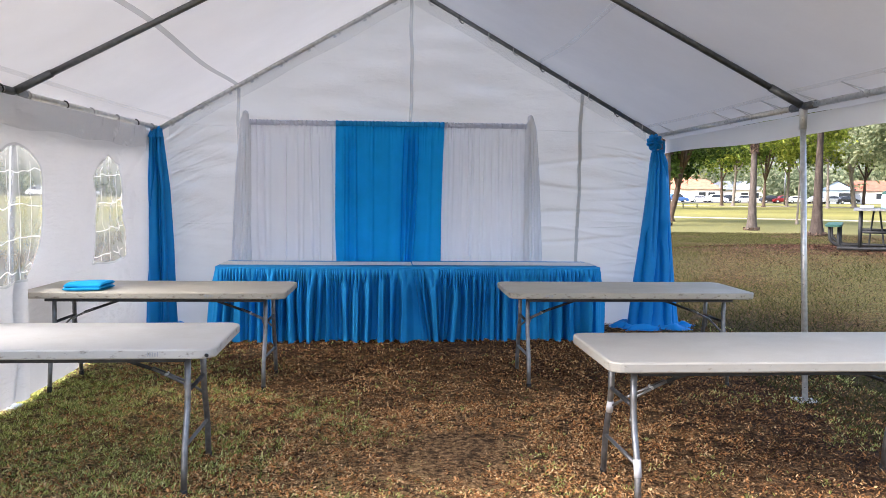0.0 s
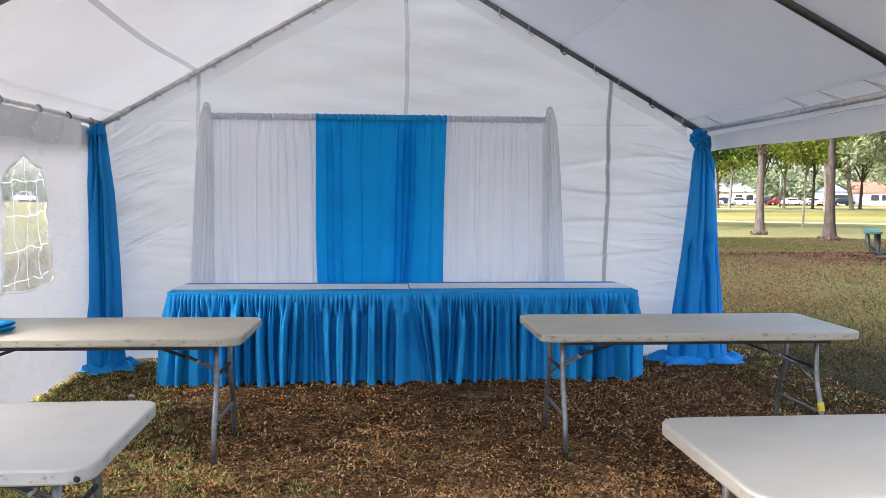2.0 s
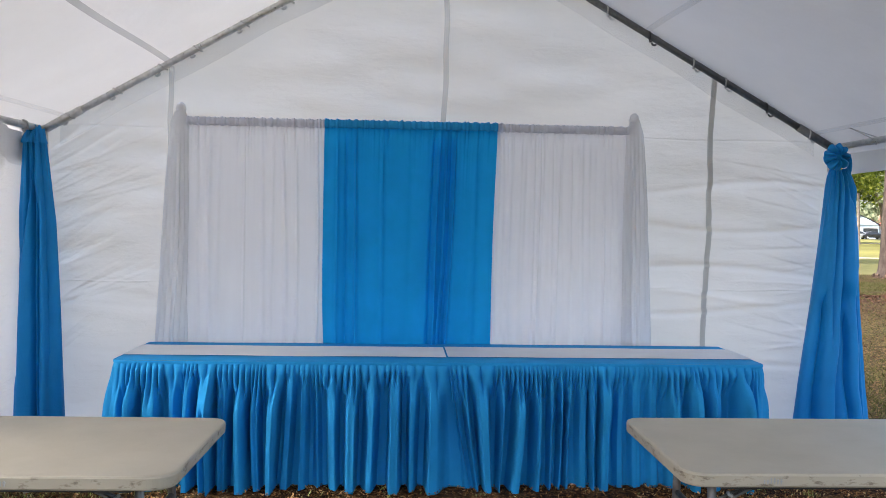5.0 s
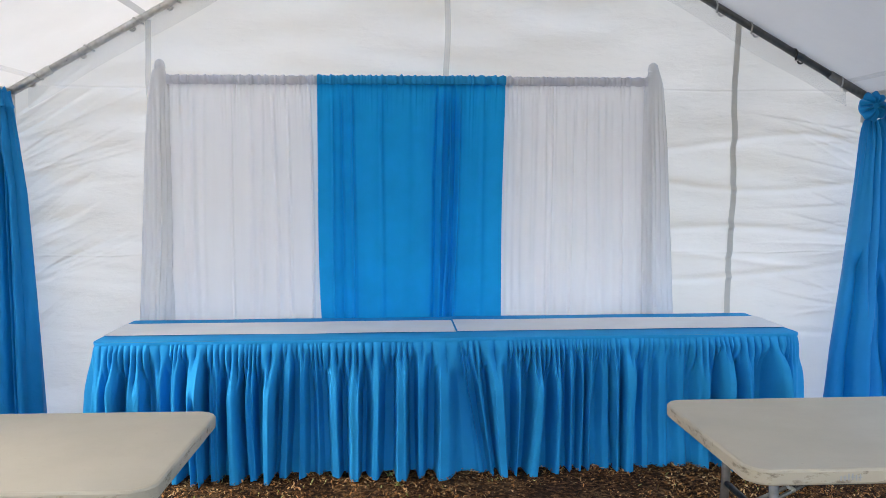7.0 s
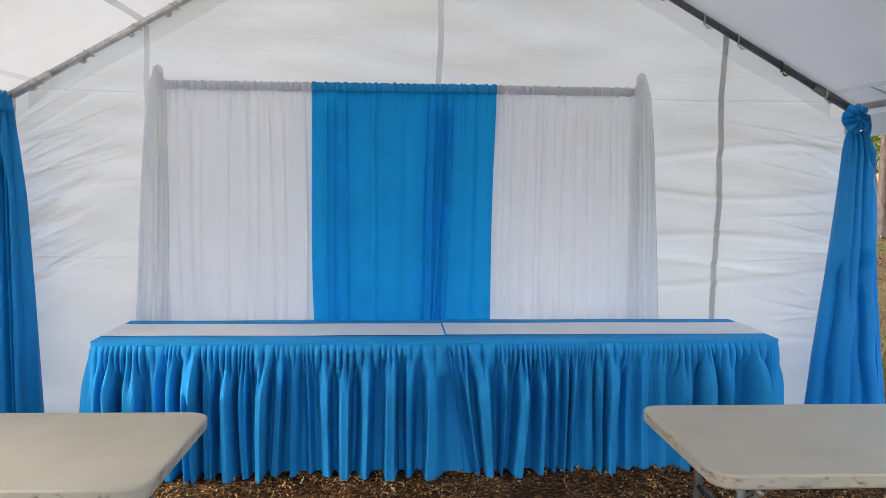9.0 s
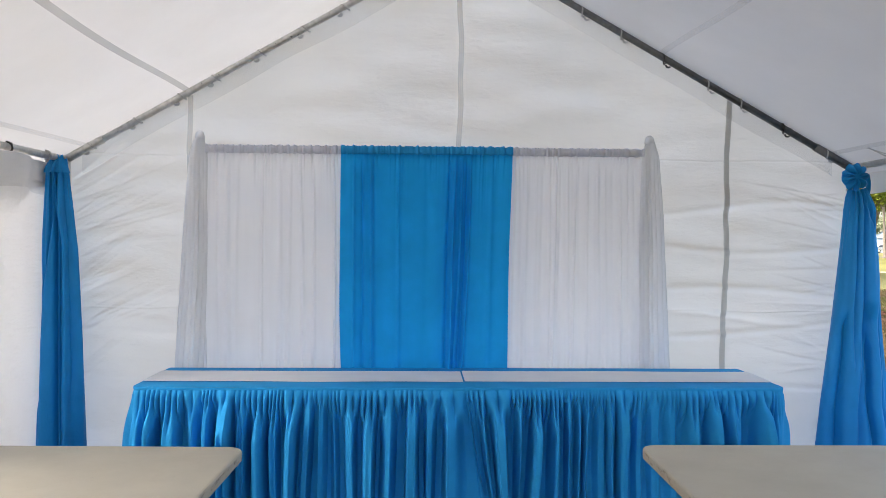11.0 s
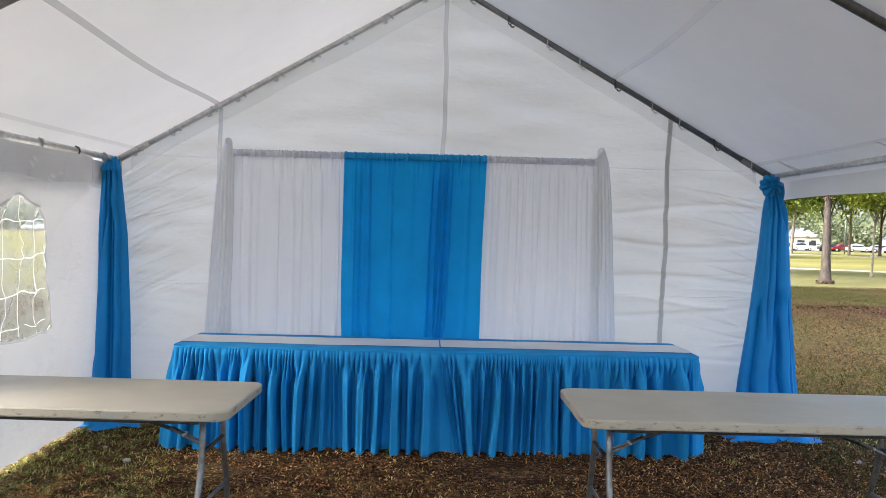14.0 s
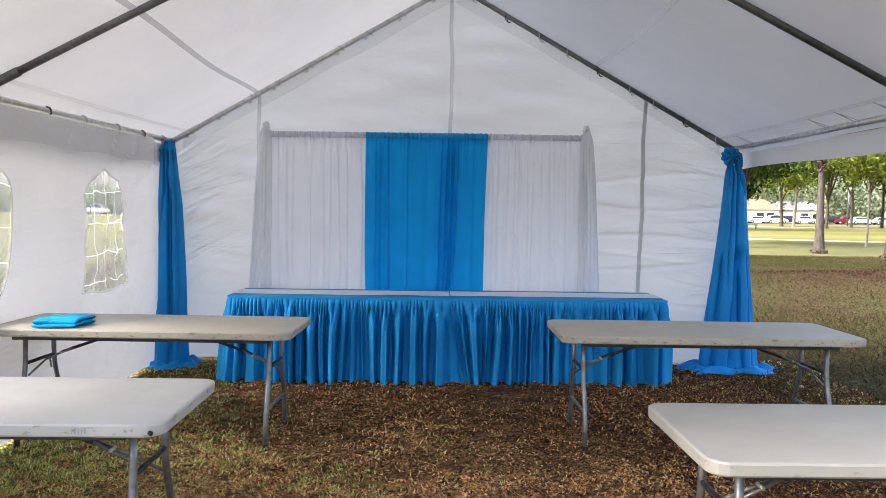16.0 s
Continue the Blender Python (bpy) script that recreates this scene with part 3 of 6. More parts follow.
def roof_strip(s0, s1, y0, y1, lift, hold=0.0):
    """A doubled band on the underside of the roof; s counts from the ridge, + to the east."""
    side = 1 if s0 > 0 else -1
    ys = np.array(RAFTERS)

    def f(u, v):
        y = y0 + (y1 - y0) * v
        s = np.abs(s0 + (s1 - s0) * u) + hold * np.clip((y - RAFTERS[1]) / (RAFTERS[0] - RAFTERS[1]), 0, 1)
        bay = np.min(np.abs(y[:, None] - ys[None]), 1)
        sag = 0.045 * np.sin(np.clip(bay / 1.52, 0, 1) * np.pi / 2) ** 2 * np.sin(np.clip(s / HALF, 0, 1) * np.pi)
        return settle(side * s, y, roof_line(s) + PIPE + 0.012 - sag - lift)
    return sheet(2, 120, f)


for _s, _m in ((-1.80, M_SEAM), (1.36, M_HEM_SHADE), (HALF - 0.135, M_HEM_SHADE), (-HALF + 0.135, M_HEM_SHADE)):
    part("seam_strip", roof_strip(_s - 0.019, _s + 0.019, FRONT, BACK, 0.014, 0.085 if _s == -1.80 else 0.0), _m, ceiling, "grey doubled roof seam")
part("seam_strip", join(*[(v.tolist(), f.tolist()) for v, f in (roof_strip(-0.05, -0.001, FRONT, BACK, 0.007), roof_strip(0.05, 0.001, FRONT, BACK, 0.007))]), M_SEAM, ceiling, "grey doubled ridge seam")


# valance hanging from the roof's edge, both sides
def valance(side):
    wr = Ripple(31 + side, 2, 9)

    def f(u, v):
        y = FRONT + u * (BACK + 0.06 - FRONT)
        top = float(roof_line(HALF + 0.13)) + PIPE + 0.012
        z = top - v * (0.155 + 0.012 * np.sin(y * 2.1))
        return settle(side * (HALF + 0.13 + 0.012 * wr(y, z) * v), y, z)
    return sheet(160, 5, f)


for _s in (-1, 1):
    part("valance", valance(_s), M_ROOF, ceiling, "white hanging roof edge flap")


# back wall
_wa = Ripple(41, 2.0, 7.0)
_wb = Ripple(42, 10, 34, 18, turn=(1.5, 0.35))


def fan(seed, count, x0, z0, z1, a0, a1, length, depth):
    """Straight creases that start along an upright line and run off at an angle."""
    r = np.random.default_rng(seed)
    return [(x0 + r.uniform(-0.05, 0.15), r.uniform(z0, z1), radians(r.uniform(a0, a1)), length * r.uniform(0.4, 1.2), depth * r.uniform(0.4, 1.1) * r.choice((-1, 1)), r.uniform(0.006, 0.020)) for _ in range(count)]


CREASES_WEST = fan(44, 64, -2.58, 0.55, 2.02, 16, 42, 0.85, 0.0068)
CREASES_EAST = fan(45, 30, 2.62, 0.6, 1.9, 150, 190, 0.90, 0.008)


def creases(x, z, lines):
    y = np.zeros_like(x)
    for x0, z0, a, length, depth, w in lines:
        along = (x - x0) * math.cos(a) + (z - z0) * math.sin(a)
        off = -(x - x0) * math.sin(a) + (z - z0) * math.cos(a) - 0.012 * np.sin(along * 4 + z0 * 9)
        fade = smooth_step(-0.15, 0.05, along) * (1 - smooth_step(0.35 * length, length, along))
        y = y + depth * fade * np.exp(-np.where(off > 0, off, -off * 3.2) / (w * 1.7))
    return y


def back_y(x, z):
    """The uneven face of the back wall: creases fan from its west corner, level folds to the east."""
    east = smooth_step(1.0, 1.7, x)
    y = BACK + 0.045 + 0.014 * _wa(x, z)
    y = y + creases(x, z, CREASES_WEST) + creases(x, z, CREASES_EAST)
    fold = np.zeros_like(x)
    for k, (z0, d) in enumerate(((0.62, 0.010), (0.98, 0.014), (1.22, 0.012), (1.55, 0.010), (1.80, 0.008), (1.05, -0.010))):
        zz = z0 + 0.05 * np.sin(x * (1.7 + 0.3 * k) + k * 1.9)
        fold = fold + d * np.exp(-((z - zz) / 0.022) ** 2)
    return y - fold * (0.25 + 1.0 * east) + 0.008 * _wb(x, z)


def back_wall_geo():
    def f(u, v):
        x = -HALF + 0.06 + u * (2 * HALF - 0.045)
        top = gable(x) + 0.028
        z = 0.035 + v * (top - 0.035) + (1 - v) * 0.012 * np.sin(x * 5)
        return x, back_y(x, z), z
    return sheet(380, 300, f)


wall_north = part("wall_north", back_wall_geo(), M_WALL)
tagged(wall_north, "white tent end wall, creased, tied under the gable pipe", "tent wall", kind="structure")


def wall_seam(x0, width, lean=0.0, amp=0.006):
    def f(u, v):
        z = 0.05 + v * (gable(x0) - 0.06)
        x = x0 + lean * (z - 1.2) + (u - 0.5) * width + amp * (np.sin(z * 5.2) + 0.6 * np.sin(z * 13.1 + 1))
        return x, back_y(x, z) - 0.011, z
    return sheet(4, 320, f)


part("seam_strip", wall_seam(-1.785, 0.034), M_SEAM, wall_north, "pale vertical wall seam")
part("seam_strip", wall_seam(0.02, 0.036), M_SEAM, wall_north, "grey vertical wall seam")
part("zip_strip", wall_seam(1.84, 0.037, 0.016, 0.005), M_ZIP, wall_north, "wavy grey zip strip")

def gable_shade_hem(side):
    """Added strip: soft shade and hem under the sloping top edge of the end wall."""
    def f(u, v):
        x = 0.036 + side * (0.01 + u * (HALF - 0.17))
        z = gable(x) + 0.010 - v * (0.135 + 0.008 * np.sin(x * 7))
        return x, back_y(x, z) - 0.012, z
    return sheet(160, 6, f)


for _s in (-1, 1):
    part("hem", gable_shade_hem(_s), M_HEM_SHADE, wall_north, "soft shade and hem band under the gable")

# west wall with arched vinyl windows
_sa = Ripple(51, 2.0, 6.5)
_sb = Ripple(52, 9, 30, 20, turn=(-0.75, 0.3))
from mathutils.geometry import delaunay_2d_cdt

WALL_X = -2.668


def west_x(y, z):
    x = WALL_X + 0.012 * _sa(y, z) + 0.038 * (1 - np.abs(np.clip(_sb(y, z), -1, 1))) ** 5 * smooth_step(5.6, 7.9, y) * (1 - smooth_step(8.05, 8.4, y))
    x = x - 0.20 * bulge(y, 6.21, z, 0.70, 0.55, 0.32)      # table ends press into the cloth
    x = x - 0.28 * bulge(y, 4.165, z, 0.72, 0.6, 0.4)
    x = x + 0.065 * (1 - 0.75 * smooth_step(7.9, 8.45, y)) * np.sin(np.clip(z / 2.05, 0, 1) * np.pi) - 0.035 * (1 - z / 2.05)
    x = x + 0.115 * np.clip((y - 5.72) / 3.06, 0, 1) * smooth_step(1.5, 2.0, z) * (1 - smooth_step(8.15, 8.5, y))      # follows the eave pipe
    return np.maximum(x, -2.655 - 0.4 * smooth_step(0.03, 0.30, np.abs(y - 5.72)))      # held off by the leg


def window_outline(y0, n=48):
    pts = []
    wob = Ripple(int(y0 * 10), 6, 14)
    for k in range(n):
        t = k / n
        if t < 0.24:                                   # sill, south to north
            p = (-0.40 + 0.80 * t / 0.24, 0.83)
        elif t < 0.42:                                 # north side
            p = (0.40, 0.83 + 0.70 * (t - 0.24) / 0.18)
        elif t < 0.82:                                 # arch
            a = (t - 0.42) / 0.40 * math.pi
            rise = (1 - abs(math.cos(a))) ** 0.62 if y0 > 7 else math.sin(a) ** 0.9 * (1 - 0.18 * abs(math.cos(a)))
            p = (0.39 * math.cos(a), 1.545 + 0.205 * rise)
        else:
            p = (-0.40, 1.53 - 0.70 * (t - 0.82) / 0.18)
        waist = -0.045 * math.sin((p[1] - 0.83) / 0.93 * math.pi) * (1 if p[0] > 0 else -1) * (abs(p[0]) / 0.4)
        slip = 0.06 * (1 - smooth_step(0.8, 1.2, p[1]))
        pts.append((y0 + p[0] + waist + float(slip) + 0.010 * float(wob(p[0], p[1])), p[1] + 0.008 * float(wob(p[1], p[0] * 2 + 4))))
    return pts


WINDOWS = [7.30, 5.62, 3.94]


def west_wall_geo():
    """One sheet of cloth with the window shapes cut out of it."""
    pts, edges, rings = [], [], []
    for yc in WINDOWS:
        ring = window_outline(yc)
        rings.append(np.array(ring))
        o = len(pts)
        pts += [Vector(p) for p in ring]
        edges += [(o + k, o + (k + 1) % len(ring)) for k in range(len(ring))]
    for y in np.linspace(2.70, 8.865, 190):
        for z in np.linspace(0.03, EAVE - 0.03, 66):
            if all(np.min(np.hypot(r[:, 0] - y, r[:, 1] - z)) > 0.012 for r in rings):
                pts.append(Vector((float(y), float(z))))
    co, _, faces, *_ = delaunay_2d_cdt(pts, edges, [], 0, 1e-6)

    def inside(p, r):
        a, b = r, np.roll(r, -1, 0)
        cross = (a[:, 1] > p[1]) != (b[:, 1] > p[1])
        at = a[:, 0] + (p[1] - a[:, 1]) / np.where(b[:, 1] == a[:, 1], 1e-9, b[:, 1] - a[:, 1]) * (b[:, 0] - a[:, 0])
        return np.count_nonzero(cross & (p[0] < at)) % 2 == 1
    P = np.array([(p.x, p.y) for p in co])
    F = [f for f in faces if not any(inside(P[list(f)].mean(0), r) for r in rings)]
    return np.stack([west_x(P[:, 0], P[:, 1]), P[:, 0], P[:, 1]], 1).tolist(), F


wall_west = part("wall_west", west_wall_geo(), M_SIDEWALL)
tagged(wall_west, "white tent side wall with arched clear vinyl windows", "tent wall", kind="structure")


# added strip that stands in for the valance's shade on the wall top
part("hem", sheet(200, 6, lambda u, v: (west_x(2.72 + u * 6.0, EAVE - 0.035 - v * 0.20) + 0.006, 2.72 + u * 6.0, EAVE - 0.035 - v * (0.20 + 0.01 * np.sin(u * 40)))), M_HEM_SHADE, wall_west, "valance shade band along the eave")


def ribbon(line, width, lift):
    """A narrow flat band on the west wall along points (y, z)."""
    V, F = [], []
    for i, (y, z) in enumerate(line):
        a, b = line[max(i - 1, 0)], line[min(i + 1, len(line) - 1)]
        d = math.hypot(b[0] - a[0], b[1] - a[1]) + 1e-9
        ny, nz = -(b[1] - a[1]) / d * width / 2, (b[0] - a[0]) / d * width / 2
        for s in (-1, 1):
            V.append((float(west_x(np.array(y + s * ny), np.array(z + s * nz))) + lift, y + s * ny, z + s * nz))
        if i:
            F.append((2 * i - 2, 2 * i - 1, 2 * i + 1, 2 * i))
    return V, F


for _k, _yc in enumerate(WINDOWS):
    win = thing(f"window_{_k + 1}", "arched clear vinyl tent window with white lattice", "window", kind="structure")
    ring = window_outline(_yc, 48)
    cen = [(_yc, 1.22)] * 48
    rows = [np.array(ring) * (1 - k / 10) + np.array(cen) * (k / 10) for k in range(10)]
    V = np.concatenate(rows)
    F = []
    for k in range(9):
        F += [(k * 48 + i, k * 48 + (i + 1) % 48, (k + 1) * 48 + (i + 1) % 48, (k + 1) * 48 + i) for i in range(48)]
    F.append(tuple(range(9 * 48, 10 * 48)))
    part("pane", (np.stack([west_x(V[:, 0], V[:, 1]) - 0.003, V[:, 0], V[:, 1]], 1).tolist(), F), M_VINYL, win, "hazy clear vinyl sheet")
    part("window_welt", ribbon(ring + ring[:1], 0.017, 0.005), M_TRIM, win, "grey stitched window edge")
    wob = Ripple(60 + _k, 5, 13)
    lat = Ripple(80 + _k, 4, 9)
    for z in (1.575, 1.345, 1.12, 0.905):
        hw = 0.355 if z < 1.5 else 0.36
        line = [(_yc + hw * t + 0.03 * (z < 1.0), z + 0.016 * float(wob(t, z)) + 0.008 * t) for t in np.linspace(-1, 1, 15)]
        part("lattice_bar", ribbon(line, 0.007, 0.004), M_LATTICE, win)
    for q in (-0.20, 0.0, 0.20):
        top = 1.73 - 0.09 * (abs(q) > 0.1)
        line = [(_yc + q + 0.022 * float(lat(z, q)) + 0.05 * float(1 - smooth_step(0.8, 1.2, z)), z) for z in np.linspace(0.85, top, 22)]
        part("lattice_bar", ribbon(line, 0.006, 0.006), M_LATTICE, win)

# ---------------------------------------------------------------- tent frame
tent_frame = thing("tent_frame", "galvanised steel pipe frame of a gabled party tent", "tent frame")


def rafter(y, dark):
    for side in (-1, 1):
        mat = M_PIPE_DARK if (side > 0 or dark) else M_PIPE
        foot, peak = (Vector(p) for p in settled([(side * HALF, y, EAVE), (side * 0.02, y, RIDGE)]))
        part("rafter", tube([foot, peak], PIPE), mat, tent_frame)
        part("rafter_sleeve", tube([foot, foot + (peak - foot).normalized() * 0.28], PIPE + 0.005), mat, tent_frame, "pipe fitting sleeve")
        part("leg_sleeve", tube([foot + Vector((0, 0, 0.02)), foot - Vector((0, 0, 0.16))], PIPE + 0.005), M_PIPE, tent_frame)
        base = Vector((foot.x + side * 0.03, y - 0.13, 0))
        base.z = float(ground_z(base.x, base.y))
        # west legs take the darker steel: sunlit brightness toned down in the colour
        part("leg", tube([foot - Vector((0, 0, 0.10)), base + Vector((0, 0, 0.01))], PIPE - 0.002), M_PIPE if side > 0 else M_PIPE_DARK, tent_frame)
        part("foot_plate", box(0.15, 0.15, 0.008, base.x, base.y, base.z + 0.004), M_PIPE, tent_frame, smooth=False)
    part("ridge_joint", tube(settled([(0, y - 0.13, RIDGE), (0, y + 0.13 if y < 8 else y + 0.02, RIDGE)]), PIPE + 0.007), M_PIPE_DARK, tent_frame)


for _k, _y in enumerate(RAFTERS):
    rafter(_y, _k > 0)
for _a, _b in zip(RAFTERS, RAFTERS[1:]):
    for _s in (-1, 1):
        part("eave_pipe", tube(settled([(_s * HALF, _a, EAVE), (_s * HALF, _b, EAVE)]), PIPE), M_PIPE, tent_frame)
        part("eave_sleeve", tube(settled([(_s * HALF, _b - 0.16, EAVE), (_s * HALF, _b, EAVE), (_s * HALF, _b + 0.16, EAVE)]), PIPE + 0.006), M_PIPE_DARK, tent_frame)
    part("ridge_pipe", tube(settled([(0, _a, RIDGE), (0, _b, RIDGE)]), PIPE), M_PIPE, tent_frame)


def v_tie(y, side, dark):
    """An elastic cord from a grommet in the roof down round the eave pipe and back."""
    s = HALF - 0.130
    top = (side * s, y - 0.03, float(roof_line(s)) + 0.012)
    low = [(side * (HALF - 0.024), y - 0.09, EAVE + 0.012), (side * (HALF - 0.004), y - 0.105, EAVE - 0.027), (side * (HALF - 0.024), y - 0.16, EAVE + 0.010)]
    part("tie", tube(settled([top, *low, (side * s, y - 0.02, float(roof_line(s)) + 0.012)]), 0.0034, 6), M_CORD_DARK if dark else M_TAPE, tent_frame, "elastic tie cord")


for _k, _y in enumerate((8.37, 7.02, 6.62, 6.13, 5.62, 5.05, 4.62, 4.1)):
    v_tie(_y, 1, False)


def wall_tie(x, y, z, along, dark):
    """A small looped clip that holds wall cloth to a pipe."""
    a = Vector(along).normalized()
    n = Vector((0, 0, 1)) if abs(a.z) < 0.3 else Vector((a.z, 0, -a.x)).normalized()
    side = a.cross(n)
    ring = [Vector((x, y, z)) + (n * math.cos(t) + side * math.sin(t)) * (PIPE + 0.006) + a * 0.012 * t for t in np.linspace(0, 2 * math.pi, 11)]
    part("tie", tube(ring, 0.0055, 6), M_CORD_DARK if dark else M_CORD, tent_frame, "wall tie loop")
    low = Vector((x, y, z)) - Vector((0, 0, PIPE + 0.004))
    drop = [low, low + a * 0.012 + Vector((0, 0, -0.012)), low + a * 0.030 + Vector((0, 0, -0.016)), low + a * 0.036 + Vector((0, 0, -0.004))]
    part("tie_end", tube(bend(drop, 0.01, 3), 0.006, 6), M_CORD_DARK if dark else M_CORD, tent_frame)


for _k, _y in enumerate((8.50, 8.05, 7.55, 6.99, 6.49, 5.90, 5.50, 4.95, 4.4)):
    wall_tie(*settled([(-HALF, _y, EAVE)])[0], (0, 1, 0), _k in (1, 4, 6))
for _side in (-1, 1):
    for _k, _t in enumerate((0.045, 0.16, 0.27, 0.355, 0.47, 0.58, 0.68, 0.80, 0.92)):
        _x = _side * HALF * (1 - _t)
        wall_tie(*settled([(_x, RAFTERS[0], float(roof_line(_x)))])[0], (-_side * HALF, 0, RIDGE - EAVE), _side > 0 and _k % 3 == 1)

# ---------------------------------------------------------------- folding tables
def round_rect(lx, ly, r, n=7):
    pts = []
    for cx, cy, a0 in ((lx / 2 - r, ly / 2 - r, 0), (-lx / 2 + r, ly / 2 - r, 90), (-lx / 2 + r, -ly / 2 + r, 180), (lx / 2 - r, -ly / 2 + r, 270)):
        for k in range(n + 1):
            a = radians(a0 + 90 * k / n)
            pts.append((cx + r * math.cos(a), cy + r * math.sin(a)))
    return pts


def slab(lx, ly, r, layers):
    """A board with rounded corners; layers are (z, inset) from the underside up."""
    V, F = [], []
    n = None
    for z, inset in layers:
        ring = round_rect(lx - 2 * inset, ly - 2 * inset, max(r - inset, 0.005))
        n = len(ring)
        V += [(x, y, z) for x, y in ring]
    for i in range(len(layers) - 1):
        F += [(i * n + k, i * n + (k + 1) % n, (i + 1) * n + (k + 1) % n, (i + 1) * n + k) for k in range(n)]
    F.append(tuple(range(n))[::-1])
    F.append(tuple(range(len(V) - n, len(V))))
    return V, F


def folding_table(at, label, top_mat, length=1.83):
    t = thing("folding_table", label, "table", at, group="folding tables in two rows")
    H = 0.742
    part("tabletop", slab(length, 0.76, 0.075, [(H - 0.048, 0.016), (H - 0.046, 0.006), (H - 0.040, 0.001), (H - 0.008, 0.0), (H - 0.002, 0.004), (H, 0.012)]), top_mat, t, smooth=False)
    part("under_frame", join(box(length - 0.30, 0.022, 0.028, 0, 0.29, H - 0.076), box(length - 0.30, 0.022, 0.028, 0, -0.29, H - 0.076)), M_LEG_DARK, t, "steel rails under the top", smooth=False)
    for sx in (-1, 1):
        x = sx * (length / 2 - 0.165)
        for sy in (-1, 1):
            pts = [(x, sy * 0.175, H - 0.06), (x, sy * 0.180, 0.44), (x, sy * 0.262, 0.25), (x, sy * 0.285, 0.035)]
            leg = part("leg", tube(bend(pts, 0.09, 6), 0.0150, 12), M_LEG, t)
            part("foot_cap", lathe([(0.0165, 0.0), (0.0175, 0.02), (0.0165, 0.045)], 12), M_RUBBER, leg, "black rubber foot", at=pose(x, sy * 0.286, 0.012))
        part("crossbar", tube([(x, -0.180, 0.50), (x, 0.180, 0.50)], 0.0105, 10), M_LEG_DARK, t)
        part("lower_brace", tube([(x, -0.262, 0.255), (x, 0.262, 0.24)], 0.0095, 10), M_LEG, t)
        part("pivot_bar", tube([(x, -0.30, H - 0.062), (x, 0.30, H - 0.062)], 0.0125, 10), M_LEG_DARK, t)
        # folding stay from mid top down to the crossbar, with a slotted link and rivets
        knee = Vector((x - sx * 0.14, 0.0, 0.545))
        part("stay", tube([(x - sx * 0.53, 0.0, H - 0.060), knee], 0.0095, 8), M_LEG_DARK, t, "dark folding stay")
        for q in (-0.012, 0.012):
            part("stay_link", join(tube([knee + Vector((-sx * 0.07, q, 0.03)), (x - sx * 0.05, q * 2, 0.50)], 0.007, 6), tube([(x - sx * 0.05, q * 2, 0.50), (x, q * 12, 0.42)], 0.007, 6)), M_LEG, t)
        part("rivet", tube([knee + Vector((0, -0.024, 0)), knee + Vector((0, 0.024, 0))], 0.008, 8), M_PIPE, t)
        part("rail_bracket", box(0.05, 0.62, 0.02, x, 0, H - 0.052), M_LEG_DARK, t, smooth=False)
    return t


GZ = 0.028
table_sw = folding_table(pose(-1.928, 4.165, GZ - 0.028, rz=0.8), "worn white plastic folding table with scuffed edge and grey legs", M_TABLE_WORN)
table_nw = folding_table(pose(-1.855, 6.235, GZ - 0.028, rz=-1.2), "stained beige plastic folding table with a folded blue cloth", M_TABLE_OLD)
table_se = folding_table(pose(1.630, 3.84, GZ - 0.028, rz=0.3), "clean white plastic folding table with taped grey legs", M_TABLE)
table_ne = folding_table(pose(1.570, 6.25, GZ - 0.028, rz=-0.3), "beige plastic folding table with a yellow tag on one leg", M_TABLE_OLD)

# tape, tag and faded lettering on the tables
part("tape", tube([(-0.75, -0.268, 0.205), (-0.75, -0.253, 0.280)], 0.0172, 12), M_TAPE, table_se, "white tape round the leg", at=pose(0, 0, 0))
part("tape", tube([(-0.75, 0.203, 0.375), (-0.75, 0.184, 0.43)], 0.0172, 12), M_TAPE, table_se, "white tape round the leg")
part("tag", tube([(0.75, -0.257, 0.262), (0.75, -0.240, 0.308)], 0.019, 12), M_YELLOW, table_ne, "yellow tag round the leg")


def scrawl(parent, x0, count, y=-0.3815):
    """Unreadable marker strokes on the edge of a table."""
    g = []
    r = random.Random(int(abs(x0) * 100))
    for k in range(count):
        g.append(box(0.004, 0.0012, r.uniform(0.012, 0.020), x0 + k * 0.011, y, 0.708 + r.uniform(0, 0.003)))
        if k % 2:
            g.append(box(0.010, 0.0012, 0.003, x0 + k * 0.011, y, 0.714 + r.uniform(0, 0.006)))
    part("marking", join(*g), M_MARK, parent, "faded marker strokes", smooth=False)


scrawl(table_sw, 0.62, 5)
scrawl(table_ne, -0.66, 6)
scrawl(table_nw, 0.36, 6)
for _t, _sx in ((table_sw, 1), (table_nw, -1)):
    part("bolt", tube([(_sx * 0.875, -0.372, 0.712), (_sx * 0.882, -0.380, 0.712)], 0.008, 10), M_RUBBER, _t, "dark screw in the table corner")

